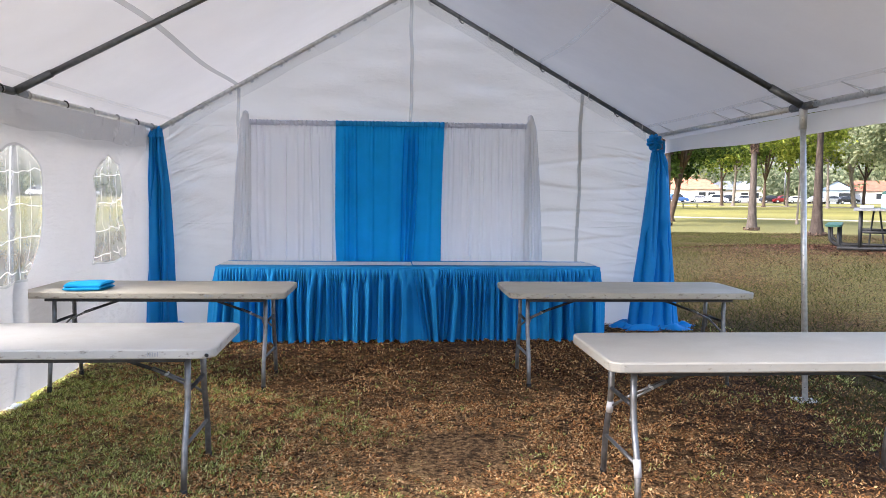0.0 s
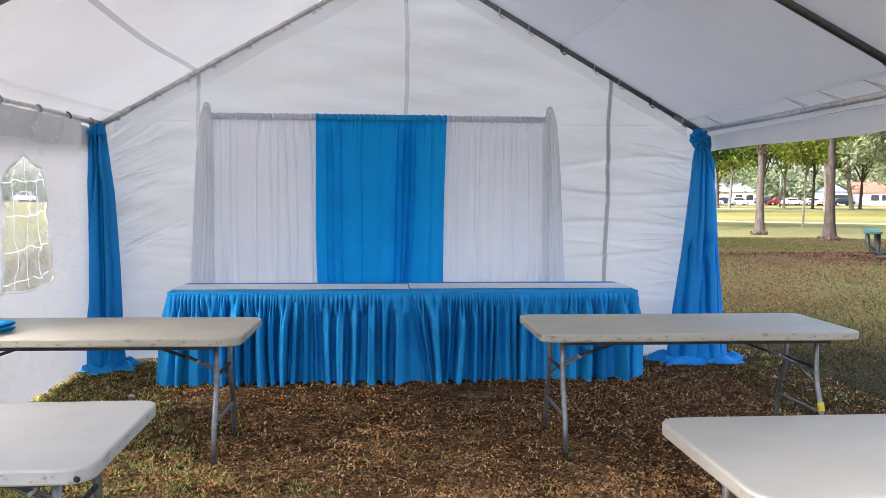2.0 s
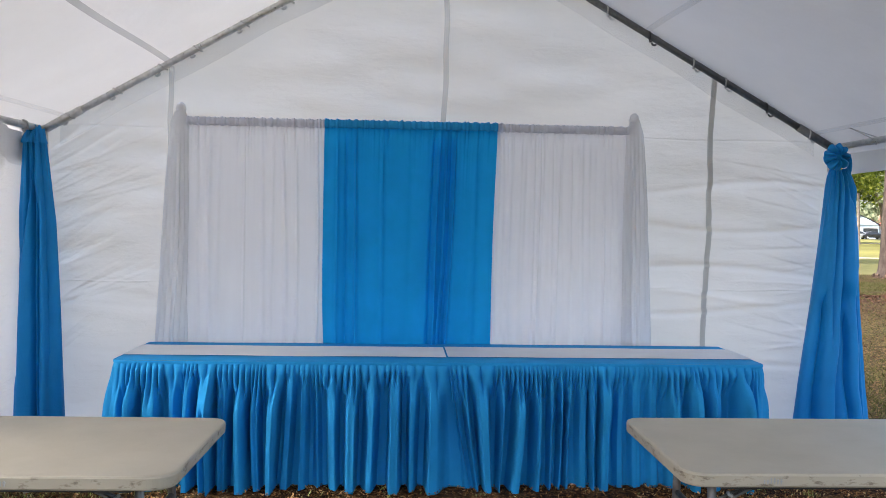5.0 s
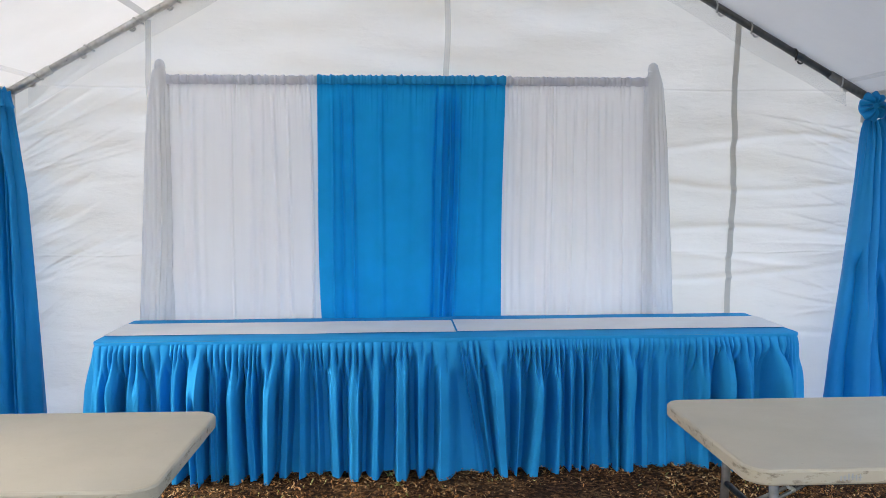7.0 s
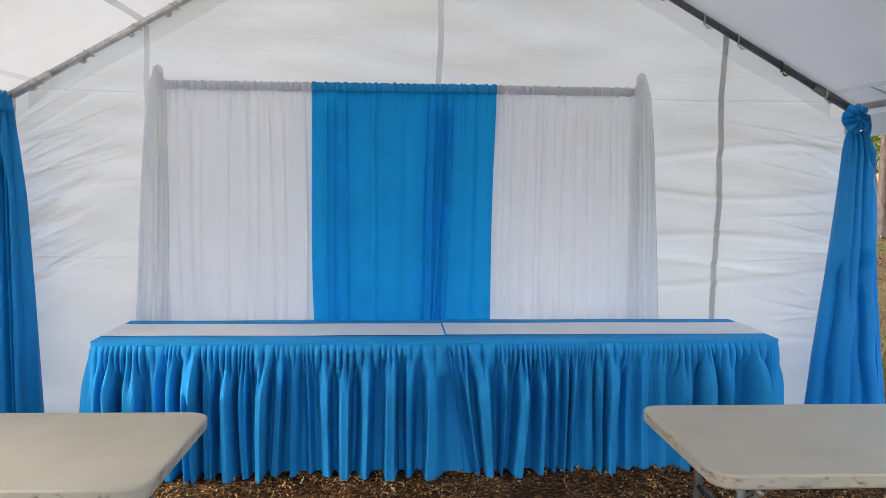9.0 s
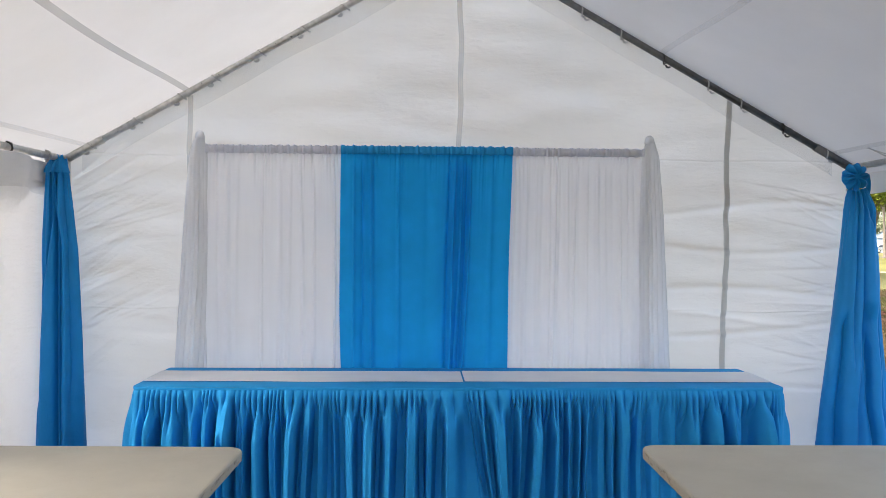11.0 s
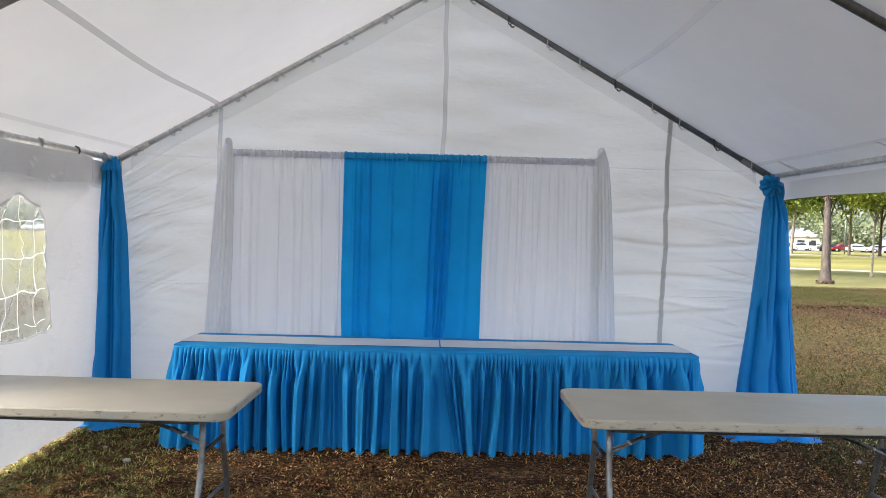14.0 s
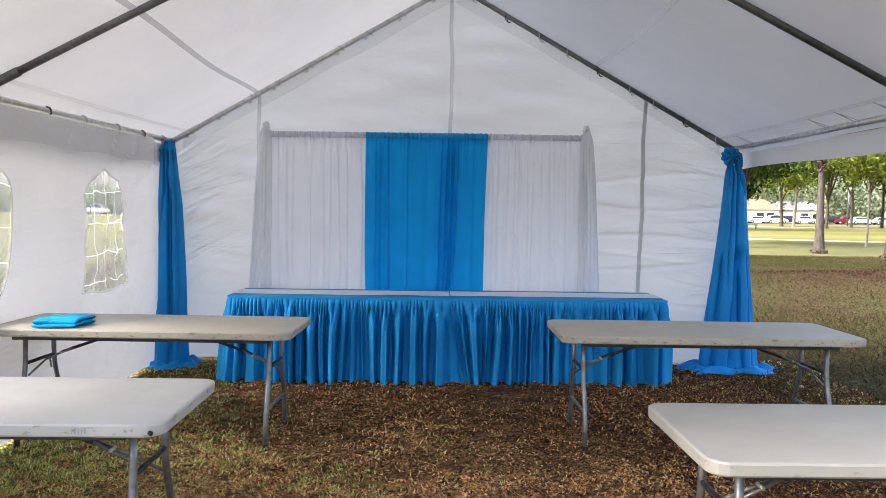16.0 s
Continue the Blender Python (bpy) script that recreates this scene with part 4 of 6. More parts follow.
# folded blue cloth on the north-west table
def folded_cloth():
    """A pad of layers folded over one another, slipped a little askew, with the folds towards the north."""
    t = thing("folded_cloth", "bright blue folded tablecloth lying on the beige table", "tablecloth", pose(-2.345, 6.02, 0.744, rz=7))
    wr = Ripple(91, 6, 26)
    for k, (w, d, z, h, sx, sy) in enumerate(((0.124, 0.116, 0.0, 0.026, 0.0, 0.0), (0.121, 0.113, 0.022, 0.034, 0.006, 0.004))):
        def f(u, v, k=k, w=w, d=d, z=z, h=h, sx=sx, sy=sy):
            a = u * 2 * np.pi
            cy = np.sign(np.sin(a)) * np.abs(np.sin(a)) ** 0.5 * d
            cz = np.sign(np.cos(a)) * np.abs(np.cos(a)) ** 0.6
            x = (v - 0.5) * 2 * w
            edge = np.clip((1 - np.abs(2 * v - 1)) / 0.08, 0, 1) ** 0.5
            droop = -0.006 * np.clip(-cy / d, 0, 1) ** 3 * (k > 0)
            return x + sx + 0.22 * cy + 0.005 * wr(cy * 3, k), cy + sy + 0.006 * wr(x * 2, k + 2), z + h / 2 + cz * h / 2 * (0.3 + 0.7 * edge) + 0.003 * wr(x * 2 + k, cy * 2) * (z > 0) + droop
        part("fold", sheet(48, 30, f), M_CLOTH_LIGHT, t)
    return t


folded_cloth()

# ---------------------------------------------------------------- head tables with skirts
HEAD_Y0, HEAD_Y1, HEAD_Z = 8.00, 8.70, 0.728


class Pleats:
    """Gathered ruffles: broad flat-faced folds with narrow deep valleys, split into fine gathers under the band."""

    def __init__(self, length, seed, lo=0.052, hi=0.118):
        r = np.random.default_rng(seed)
        w = []
        while sum(w) < length + 0.3:
            w.append(r.uniform(lo, hi) if r.uniform() > 0.18 else r.uniform(hi, hi * 1.35))
        self.top = np.concatenate([[-0.05], -0.05 + np.cumsum(w)])
        n = len(self.top)
        self.low = np.maximum.accumulate(self.top + r.normal(0, 0.013, n))
        self.sway = r.normal(0, 0.006, n)
        self.wid = np.concatenate([w, [w[-1]] * 3])[:n + 2]
        self.h = np.where(r.uniform(size=n + 2) < 0.14, r.uniform(0.25, 0.5, n + 2), r.uniform(0.65, 1.2, n + 2)) * np.clip(self.wid / 0.08, 0.75, 1.15)
        self.left, self.right = r.uniform(0.14, 0.36, n + 2), r.uniform(0.14, 0.36, n + 2)
        self.floor = r.uniform(0.08, 0.24, n + 3)
        self.tilt = r.uniform(-0.55, 0.55, n + 2)
        self.dent, self.dent_at, self.dent_from = r.uniform(-0.10, 0.38, n + 2), r.uniform(0.32, 0.68, n + 2), r.uniform(0.15, 0.6, n + 2)
        self.sub = r.integers(2, 5, n + 2)
        self.gather = r.uniform(0.16, 0.40, n + 2)
        self.hem = r.normal(0, 1, n + 2)

    def __call__(self, s, v):
        """Height of the fold (0 in the valley, about 1 on its face), roll along the hem and a number for each pleat."""
        out, roll, hem = np.zeros_like(s), np.zeros_like(s), np.zeros_like(s)
        for lev in np.unique(v):
            m = v == lev
            edge = np.maximum.accumulate(self.top + (self.low - self.top) * lev + self.sway * math.sin(lev * 3.1))
            idx = np.interp(s[m], edge, np.arange(len(edge)))
            i = np.clip(np.floor(idx).astype(int), 0, len(self.h) - 1)
            t = idx - np.floor(idx)
            face = smooth_step(0, 1, (t - self.floor[i]) / self.left[i]) * smooth_step(0, 1, (1 - self.floor[i + 1] - t) / self.right[i])
            dent = self.dent[i] * np.exp(-((t - self.dent_at[i]) / 0.11) ** 2) * smooth_step(0, 0.3, lev - self.dent_from[i] + 0.3)
            ridge = self.h[i] * face * (1 + self.tilt[i] * (t - 0.5) - dent)
            fine = 0.85 * np.clip(self.h[i], 0.5, 1) * np.abs(np.sin(np.pi * t * self.sub[i])) ** 0.6
            k = smooth_step(0.25 * self.gather[i], self.gather[i], np.full(t.shape, lev))
            out[m] = fine * (1 - k) + ridge * k
            roll[m] = -0.06 * self.wid[i] * np.sin(2 * np.pi * t) * k
            hem[m] = self.hem[i]
        return out, roll, hem


def skirt_path(x0, x1, end):
    """Outline of the skirt seen from above: returns a function s -> x, y, nx, ny and its length."""
    r = 0.045
    segs = []
    if end < 0:
        segs = [((x0, HEAD_Y1), (x0, HEAD_Y0 + r), (-1, 0)), ("arc", (x0 + r, HEAD_Y0 + r), 180), ((x0 + r, HEAD_Y0), (x1, HEAD_Y0), (0, -1))]
    else:
        segs = [((x0, HEAD_Y0), (x1 - r, HEAD_Y0), (0, -1)), ("arc", (x1 - r, HEAD_Y0 + r), 270), ((x1, HEAD_Y0 + r), (x1, HEAD_Y1), (1, 0))]
    P, N = [], []
    for g in segs:
        if g[0] == "arc":
            for k in range(1, 8):
                a = radians(g[2] + 90 * k / 8)
                N.append((math.cos(a), math.sin(a)))
                P.append((g[1][0] + r * N[-1][0], g[1][1] + r * N[-1][1]))
        else:
            P += [g[0], g[1]]
            N += [g[2], g[2]]
    P, N = np.array(P, float), np.array(N, float)
    L = np.concatenate([[0], np.cumsum(np.hypot(*np.diff(P, axis=0).T))])
    return (lambda s: (np.interp(s, L, P[:, 0]), np.interp(s, L, P[:, 1]), np.interp(s, L, N[:, 0]), np.interp(s, L, N[:, 1]))), L[-1]


def head_table(x0, x1, end, seed, dz, lap=0.0):
    base = thing("head_table", "folding table hidden under a blue skirted cloth", "table", group="head tables")
    cx = (x0 + x1) / 2
    Z = HEAD_Z + dz
    part("tabletop", slab(x1 - x0 - 0.05, HEAD_Y1 - HEAD_Y0 - 0.03, 0.06, [(Z - 0.05, 0.005), (Z - 0.045, 0), (Z - 0.010, 0), (Z - 0.006, 0.006)]), M_TABLE, base, at=pose(cx, (HEAD_Y0 + HEAD_Y1) / 2, 0), smooth=False)
    for sx in (-1, 1):
        for sy in (-1, 1):
            x, y = cx + sx * 0.72, (HEAD_Y0 + HEAD_Y1) / 2 + sy * 0.24
            part("leg", tube([(x, y, 0.01), (x, y, Z - 0.05)], 0.014), M_LEG, base)
    cloth_ob = thing("skirted_tablecloth", "bright blue polyester tablecloth with a long ruffled skirt", "tablecloth", group="head table cloths")
    wr = Ripple(seed + 5, 4, 12)

    def top(u, v):
        x = x0 + (-0.005 if end < 0 else -0.002) + u * (x1 - x0 + 0.009)
        y = HEAD_Y0 - 0.006 + v * (HEAD_Y1 - HEAD_Y0 + 0.005)
        r = 0.052                                       # rounded front corner at the outer end
        dx, dy = (x - x0 + 0.005 if end < 0 else x1 + 0.007 - x), y - HEAD_Y0 + 0.006
        a, b = np.clip(r - dx, 0, r), np.clip(r - dy, 0, r)
        k = r / np.maximum(np.hypot(a, b), r)
        sx = np.where((a > 0) & (b > 0), a * (1 - k), 0.0)
        sy = np.where((a > 0) & (b > 0), b * (1 - k), 0.0)
        x, y = x + sx * (1 if end < 0 else -1), y + sy
        e = np.minimum(x - x0 if end < 0 else x1 - x, y - HEAD_Y0)
        return x, y, Z + 0.0015 * wr(x, y) - 0.004 * np.exp(-np.clip(e + 0.009, 0, 1) / 0.010)
    part("cloth_top", sheet(120, 40, top), M_BLUE, cloth_ob)
    at, length = skirt_path(x0, x1 + lap, end)
    fold = Pleats(length, seed)

    def skirt(u, v):
        s = u * length
        px, py, nx, ny = at(s)
        p, roll, hem = fold(s, v)
        depth = 0.050 * smooth_step(0.0, 0.06, v) + 0.128 * smooth_step(0.0, 0.40, v)
        corner = 0.050 * v ** 2 * np.exp(-((s - (HEAD_Y1 - HEAD_Y0)) / 0.10) ** 2) if end < 0 else 0.0
        side = smooth_step(0.68, 0.80, s) if end < 0 else 1 - smooth_step(length - 0.80, length - 0.68, s)
        depth = depth * (0.22 + 0.78 * side) * (1 - 0.30 * smooth_step(0.55, 1.0, v))
        if end < 0:                                     # the last width flares out over the other cloth
            flare = smooth_step(length - 0.24, length, s)
            depth = depth * (1 - 0.75 * flare)
            pull, lift = 0.10 * flare * v ** 1.2, 0.035 * flare * smooth_step(0, 0.25, v)
        else:                                           # folds swept together towards the hem
            pull = 0.125 * np.clip(1 - s / 0.27, 0, 1) * v ** 1.25 - 0.04 * np.exp(-((s - 0.36) / 0.07) ** 2) * v ** 2
            lift = 0.012 * np.exp(-((s - 0.27) / 0.06) ** 2) * v
        off = 0.001 - (0.050 * smooth_step(0.0, 0.40, v) - 0.046 * smooth_step(0.55, 1.0, v)) * side + 0.030 * v * (1 - side) + depth * p + corner + lift
        tx, ty = -ny, nx
        swing = roll + pull
        dip = 0.012 * np.exp(-((s - 0.27) / 0.05) ** 2) if end > 0 else 0.0
        z = (Z - 0.012) * (1 - v) + v * (0.014 + 0.004 * np.clip(hem, -1.5, 1.5) - 0.004 * p - dip)
        return px + nx * off + tx * swing, py + ny * off + ty * swing, z
    part("skirt", sheet(1500, 32, skirt), M_BLUE, cloth_ob, "ruffled blue skirt")

    def band(u, v):
        s = u * length
        px, py, nx, ny = at(s)
        b = 0.002 * np.sin(v * np.pi) + 0.0015 * np.sin(s * 120) * v
        return px + nx * (b + 0.005), py + ny * (b + 0.005), Z - 0.003 - 0.017 * v
    part("header_band", sheet(500, 6, band), M_BLUE, cloth_ob, "flat gathered header band")
    run_ob = thing("table_runner", "plain white cloth runner along the blue head table", "table runner", group="head table runners")

    def runner(u, v):
        x = x0 + 0.002 + u * (x1 - x0 - 0.004)
        y = HEAD_Y0 + 0.155 + v * 0.385
        return x, y, Z + 0.0055 + 0.0012 * wr(x * 1.3, y + 3)
    part("runner_cloth", sheet(90, 12, runner), M_RUNNER, run_ob)


head_table(-1.875, 0.022, -1, 101, 0.0, 0.055)
head_table(0.027, 1.885, 1, 131, 0.003)


# ---------------------------------------------------------------- pipe-and-drape backdrop
DRAPE_Y = 8.765
stand = thing("drape_stand", "white pipe-and-drape stand behind the head table", "backdrop stand")
for _x in (-1.70, 1.285):
    part("upright", tube([(_x, DRAPE_Y + 0.005, 0.01), (_x, DRAPE_Y + 0.005, 2.252)], 0.02), M_BOX, stand)
    part("base_plate", box(0.16, 0.10, 0.008, _x, DRAPE_Y, 0.004), M_BOX, stand, smooth=False)
part("crossbar", tube([(-1.70, DRAPE_Y + 0.005, 2.166), (1.285, DRAPE_Y + 0.005, 2.166)], 0.018), M_PIPE, stand)


def curtain(name, label, mat, hem, tx0, tx1, bx0, bx1, y, seed, ridges, width, depth, marked=(), top=2.196, low=0.30, bow=0.0, group="backdrop curtains"):
    """A hanging panel: flat stretches between soft upright folds that wander and fade on the way down."""
    c = thing(name, label, "curtain", group=group)
    r = np.random.default_rng(seed)
    wa, wb, wg = Ripple(seed, 4, 12), Ripple(seed + 1, 1.5, 5), Ripple(seed + 2, 85, 420, 28, turn=(0, 0.05))
    span = tx1 - tx0
    rid = [(span * (k + r.uniform(0.1, 0.9)) / ridges, width * r.uniform(0.6, 1.7), depth * r.uniform(0.35, 1.3) * r.choice([1, 1, -0.7]), r.normal(0, 0.008), r.uniform(0, 6), r.uniform(-0.6, 0.25)) for k in range(ridges)]

    rid += [(u0 * span, w, d, drift, 0.0, -1.0) for u0, w, d, drift in marked]

    def f(u, v):
        x = (tx0 + span * u) * (1 - v) + (bx0 + (bx1 - bx0) * u) * v
        s = u * span
        fold = 0.006 * wb(s * 2.4, 0.08 * v)
        for c0, w, h, dr, ph, start in rid:
            cc = c0 + dr * v + 0.003 * np.sin(v * 4 + ph)
            grow = 0.25 + 0.75 * smooth_step(start - 0.25, start + 0.25, v)
            ww = w * (0.7 + 0.6 * v)
            fold = fold + h * grow * np.exp(-((s - cc) / ww) ** 2)
        gather = wg(s, 0 * s)
        near = np.exp(-v / (0.05 + 0.03 * np.clip(wb(s * 9, 0 * s), -1, 1)))
        neck = np.exp(-((v - 0.030) / 0.010) ** 2)
        yy = y - fold * smooth_step(0.0, 0.12, v) - 0.012 * gather * near + 0.009 * neck
        z = top - v * (top - low) + 0.004 * gather * np.exp(-v / 0.010)
        edge = 0.012 * np.sin(v * 6 + seed) * v
        return x + edge * (2 * u - 1) + bow * (1 - u) ** 3 * np.sin(np.clip(v, 0, 1) * np.pi) + 0.004 * wa(s * 2, v) * v, yy, z
    part("drape", sheet(420, 64, f), mat, c)

    def g(u, v):
        x = tx0 + span * u
        s = u * span
        gather = wg(s, 0 * s)
        a = v * 2 * np.pi
        return x, y - 0.002 + 0.019 * np.sign(np.sin(a)) * np.abs(np.sin(a)) ** 0.5 - 0.005 * gather, 2.168 + (0.027 + 0.004 * np.clip(gather, -0.6, 1.2)) * np.cos(a)
    part("rod_pocket", sheet(420, 14, g), hem, c, "gathered rod pocket")
    return c


curtain("sheer_curtain", "white sheer voile curtain hung on the drape stand", M_SHEER, M_SHEER_HEM, -1.66, -0.762, -1.68, -0.735, DRAPE_Y - 0.02, 201, 9, 0.011, 0.015)
curtain("sheer_curtain", "white sheer voile curtain, closely gathered, hung on the drape stand", M_SHEER, M_SHEER_HEM, 0.362, 1.25, 0.330, 1.28, DRAPE_Y - 0.02, 231, 20, 0.010, 0.014)
curtain("blue_curtain", "bright blue opaque curtain, the wider of two, on the drape stand", M_BLUE_CURTAIN, M_BLUE, -0.770, 0.055, -0.735, 0.020, DRAPE_Y - 0.040, 261, 4, 0.035, 0.018, ((0.11, 0.010, 0.020, 0.0), (0.17, 0.012, -0.022, 0.006), (0.25, 0.012, 0.034, 0.008), (0.46, 0.014, 0.016, 0.01), (0.88, 0.012, -0.030, -0.035), (0.925, 0.016, 0.045, -0.045)), bow=-0.022)
curtain("blue_curtain", "bright blue opaque curtain, the narrower of two, on the drape stand", M_BLUE_CURTAIN, M_BLUE, 0.025, 0.368, -0.030, 0.325, DRAPE_Y - 0.050, 273, 2, 0.030, 0.016, ((0.03, 0.014, 0.030, -0.01), (0.13, 0.012, -0.030, -0.012), (0.20, 0.010, 0.028, -0.012), (0.62, 0.02, 0.014, 0.0)))


def end_drape(side, x_top, x_low):
    """The doubled sheer panel draped over the upright's top and gathered at the end."""
    c = thing("sheer_end_drape", "gathered white sheer drape wrapped over the stand's upright", "curtain", group="backdrop curtains")
    wa = Ripple(300 + side, 3, 9)

    def f(u, v):
        a = u * 2 * np.pi
        half = 0.026 + 0.038 * v + 0.030 * smooth_step(0.0, 0.08, v)
        cx = x_top + (x_low - x_top) * v ** 0.9
        ripple = 1 + 0.24 * np.cos(a * 13 + 2 * wa(v * 2, 0 * v)) * smooth_step(0.02, 0.3, v)
        cap = np.sqrt(np.clip(v / 0.025, 0, 1))
        return cx + half * np.cos(a) * ripple * cap, DRAPE_Y - 0.022 + 0.024 * np.sin(a) * ripple * cap, 2.280 - v * 1.967 + 0.012 * np.cos(a) * (v < 0.02)
    part("drape", sheet(120, 60, f), M_SHEER_END, c)
    part("cap", lathe([(0.030, 2.218), (0.034, 2.243), (0.026, 2.273), (0.010, 2.286)], 14), M_SHEER_END, c, "sheer cloth bunched over the pole top", at=pose(x_top, DRAPE_Y - 0.012, 0))


end_drape(-1, -1.702, -1.762)
end_drape(1, 1.290, 1.345)


# ---------------------------------------------------------------- blue corner drapes
def corner_drape(x0, y0, z_top, label, rows, seed, pool, folds, amp=0.10):
    """A bunched cloth round the corner leg; rows are (z, centre x, half width, depth).

    folds are (z from, z to, place from, place to, width, depth): the cloth steps back sharply there and eases out again.
    """
    c = thing("corner_drape", label, "drape", group="blue corner drapes")
    Z = np.array([q[0] for q in rows])[::-1]
    C, W, D = (np.array([q[k] for q in rows])[::-1] for k in (1, 2, 3))
    wa, wb, wn = Ripple(seed, 2, 6), Ripple(seed + 1, 3, 9), Ripple(seed + 2, 5, 14)
    pleats = 7

    def f(u, v):
        a = u * 2 * np.pi
        z = z_top * (1 - v) + 0.025 * v
        cx, w, d = np.interp(z, Z, C), np.interp(z, Z, W), np.interp(z, Z, D)
        top = np.exp(-v / 0.09)
        k = 1 + (amp + 0.5 * amp * wb(a, v * 0.8)) * np.cos(pleats * a + 1.5 * wa(a * 0.9, v * 0.3) + 1.2 * v) + 0.16 * top * np.cos(17 * a + 2 * wa(a, v))
        front = smooth_step(-0.05, 0.35, -np.sin(a))
        place = np.cos(a) + 0.018 * wn(v * 3, a * 0.5)
        step = np.zeros_like(a)
        for z0, z1, p0, p1, width, depth in folds:
            q = np.clip((z0 - z) / (z0 - z1), 0, 1)
            off = (place - p0 - (p1 - p0) * q ** 0.8) * np.sign(width)
            here = smooth_step(z0 + 0.06, z0 - 0.10, z) * smooth_step(z1 - 0.12, z1 + 0.10, z)
            step = step + depth * here * np.where(off > 0, np.exp(-np.abs(off) / abs(width)), np.exp(-np.abs(off) / 0.035))
        return x0 + cx + w * np.cos(a) * k, y0 + d * np.sin(a) * k + step * front, z + 0.010 * np.cos(9 * a + wa(a, v)) * np.exp(-v / 0.012)
    part("drape", sheet(420, 110, f), M_CORNER, c)

    def g(u, v):
        a = u * 2 * np.pi
        w, d = np.interp(0.03, Z, W), np.interp(0.03, Z, D)
        out = 1 + v * (pool + 0.35 * wb(np.cos(a) * 2, np.sin(a) * 2) + 0.12 * np.cos(9 * a + 3 * wa(a, v)))
        hump = 0.045 * np.sin(np.clip(v * 1.15, 0, 1) * np.pi) * (0.7 + 0.5 * np.cos(pleats * a + 4 * v))
        x, y = x0 + np.interp(0.03, Z, C) + w * np.cos(a) * out, y0 + d * np.sin(a) * out
        return x, y, ground_z(x, y) + 0.012 + np.clip(hump, 0, 1) + 0.02 * (1 - v)
    part("pooled_hem", sheet(110, 14, g), M_CORNER, c, "cloth pooled on the ground")
    return c


corner_drape(-2.575, 8.66, 2.075, "blue satin drape tied at the tent corner, pooled on grass",
             [(2.075, -0.010, 0.046, 0.05), (2.00, -0.012, 0.060, 0.065), (1.80, -0.004, 0.077, 0.09), (1.5, 0.006, 0.102, 0.11), (0.9, 0.012, 0.126, 0.13), (0.5, 0.018, 0.135, 0.14), (0.0, 0.022, 0.150, 0.15)], 401, 0.9,
             [(1.98, 1.28, 0.30, -0.55, -0.22, 0.060), (1.75, 0.10, 0.10, 0.05, 0.16, 0.060), (1.62, 0.10, 0.34, 0.22, 0.10, 0.042), (2.02, 0.60, 0.62, 0.72, 0.14, 0.040), (1.35, 0.55, -0.62, -0.84, -0.12, 0.045), (2.05, 1.70, -0.35, -0.28, 0.14, 0.045), (2.05, 1.85, 0.05, 0.20, 0.10, 0.035)])
right_drape = corner_drape(2.685, 8.60, 1.93, "blue satin drape knotted into a rosette at the tent corner",
             [(1.93, -0.062, 0.044, 0.05), (1.88, -0.052, 0.066, 0.07), (1.80, -0.040, 0.092, 0.08), (1.5, -0.044, 0.122, 0.09), (1.0, -0.055, 0.168, 0.11), (0.5, -0.065, 0.226, 0.13), (0.12, -0.06, 0.270, 0.14), (0.0, -0.06, 0.285, 0.15)], 421, 0.75,
             [(1.92, 1.05, -0.05, 0.05, 0.20, 0.050), (1.15, 0.05, 0.08, -0.12, 0.42, 0.120), (0.95, 0.05, 0.30, 0.42, -0.10, 0.060), (1.88, 0.80, -0.45, -0.30, 0.18, 0.035), (1.10, 0.05, -0.62, -0.66, -0.16, 0.060), (1.84, 1.62, 0.15, 0.80, 0.16, 0.045), (1.25, 0.05, 0.80, 0.72, 0.12, 0.050)], amp=0.035)


def rosette(x, y, z, r):
    wr = Ripple(71, 2, 5)

    def f(u, v):
        a = u * 2 * np.pi
        petal = np.abs(np.cos(4.5 * a + 0.5 * wr(np.cos(a), np.sin(a))))
        rad = r * v * (0.84 + 0.20 * petal * v)
        puff = 0.055 * np.sin(np.clip(v, 0, 1) * np.pi * 0.93) * (0.25 + 0.95 * petal) + 0.012 * np.exp(-(v / 0.18) ** 2)
        return x + rad * np.cos(a), y - puff, z + rad * np.sin(a)
    part("rosette", sheet(120, 22, f), M_CORNER, right_drape, "knotted blue rosette")

    def back(u, v):
        a, b = u * 2 * np.pi, (v - 0.5) * np.pi
        return x + r * 0.75 * np.cos(b) * np.cos(a), y + 0.02 + 0.06 * np.sin(b), z + r * 0.75 * np.cos(b) * np.sin(a)
    part("knot", sheet(32, 12, back), M_CORNER, right_drape, "cloth knot behind the rosette")


rosette(2.572, 8.54, 2.005, 0.090)
part("loose_end", sheet(6, 24, lambda u, v: (2.670 + 0.03 * u + 0.012 * np.sin(v * 5), 8.60 - 0.03 * np.sin(u * 3) + 0 * v, 2.03 - v * 0.24)), M_CORNER, right_drape, "hanging loose cloth end")
part("tied_knot", sheet(60, 14, lambda u, v: (-2.588 + (0.030 + 0.040 * v) * np.cos(u * 6.283) * (1 + 0.22 * np.cos(u * 56.5 + 2 * v)), 8.645 + (0.026 + 0.036 * v) * np.sin(u * 6.283) * (1 + 0.22 * np.cos(u * 56.5 + 2 * v)), 2.095 - 0.105 * v + 0.014 * np.cos(u * 37.7) * (1 - v))), M_CORNER, bpy.data.objects["corner_drape"], "gathered tie at the top")

# ---------------------------------------------------------------- park: helpers
def bearing(deg, d):
    """A spot d metres off on a compass bearing, clockwise from +y, counted from the walk's start."""
    return -0.27 + d * math.sin(radians(deg)), 0.10 + d * math.cos(radians(deg))


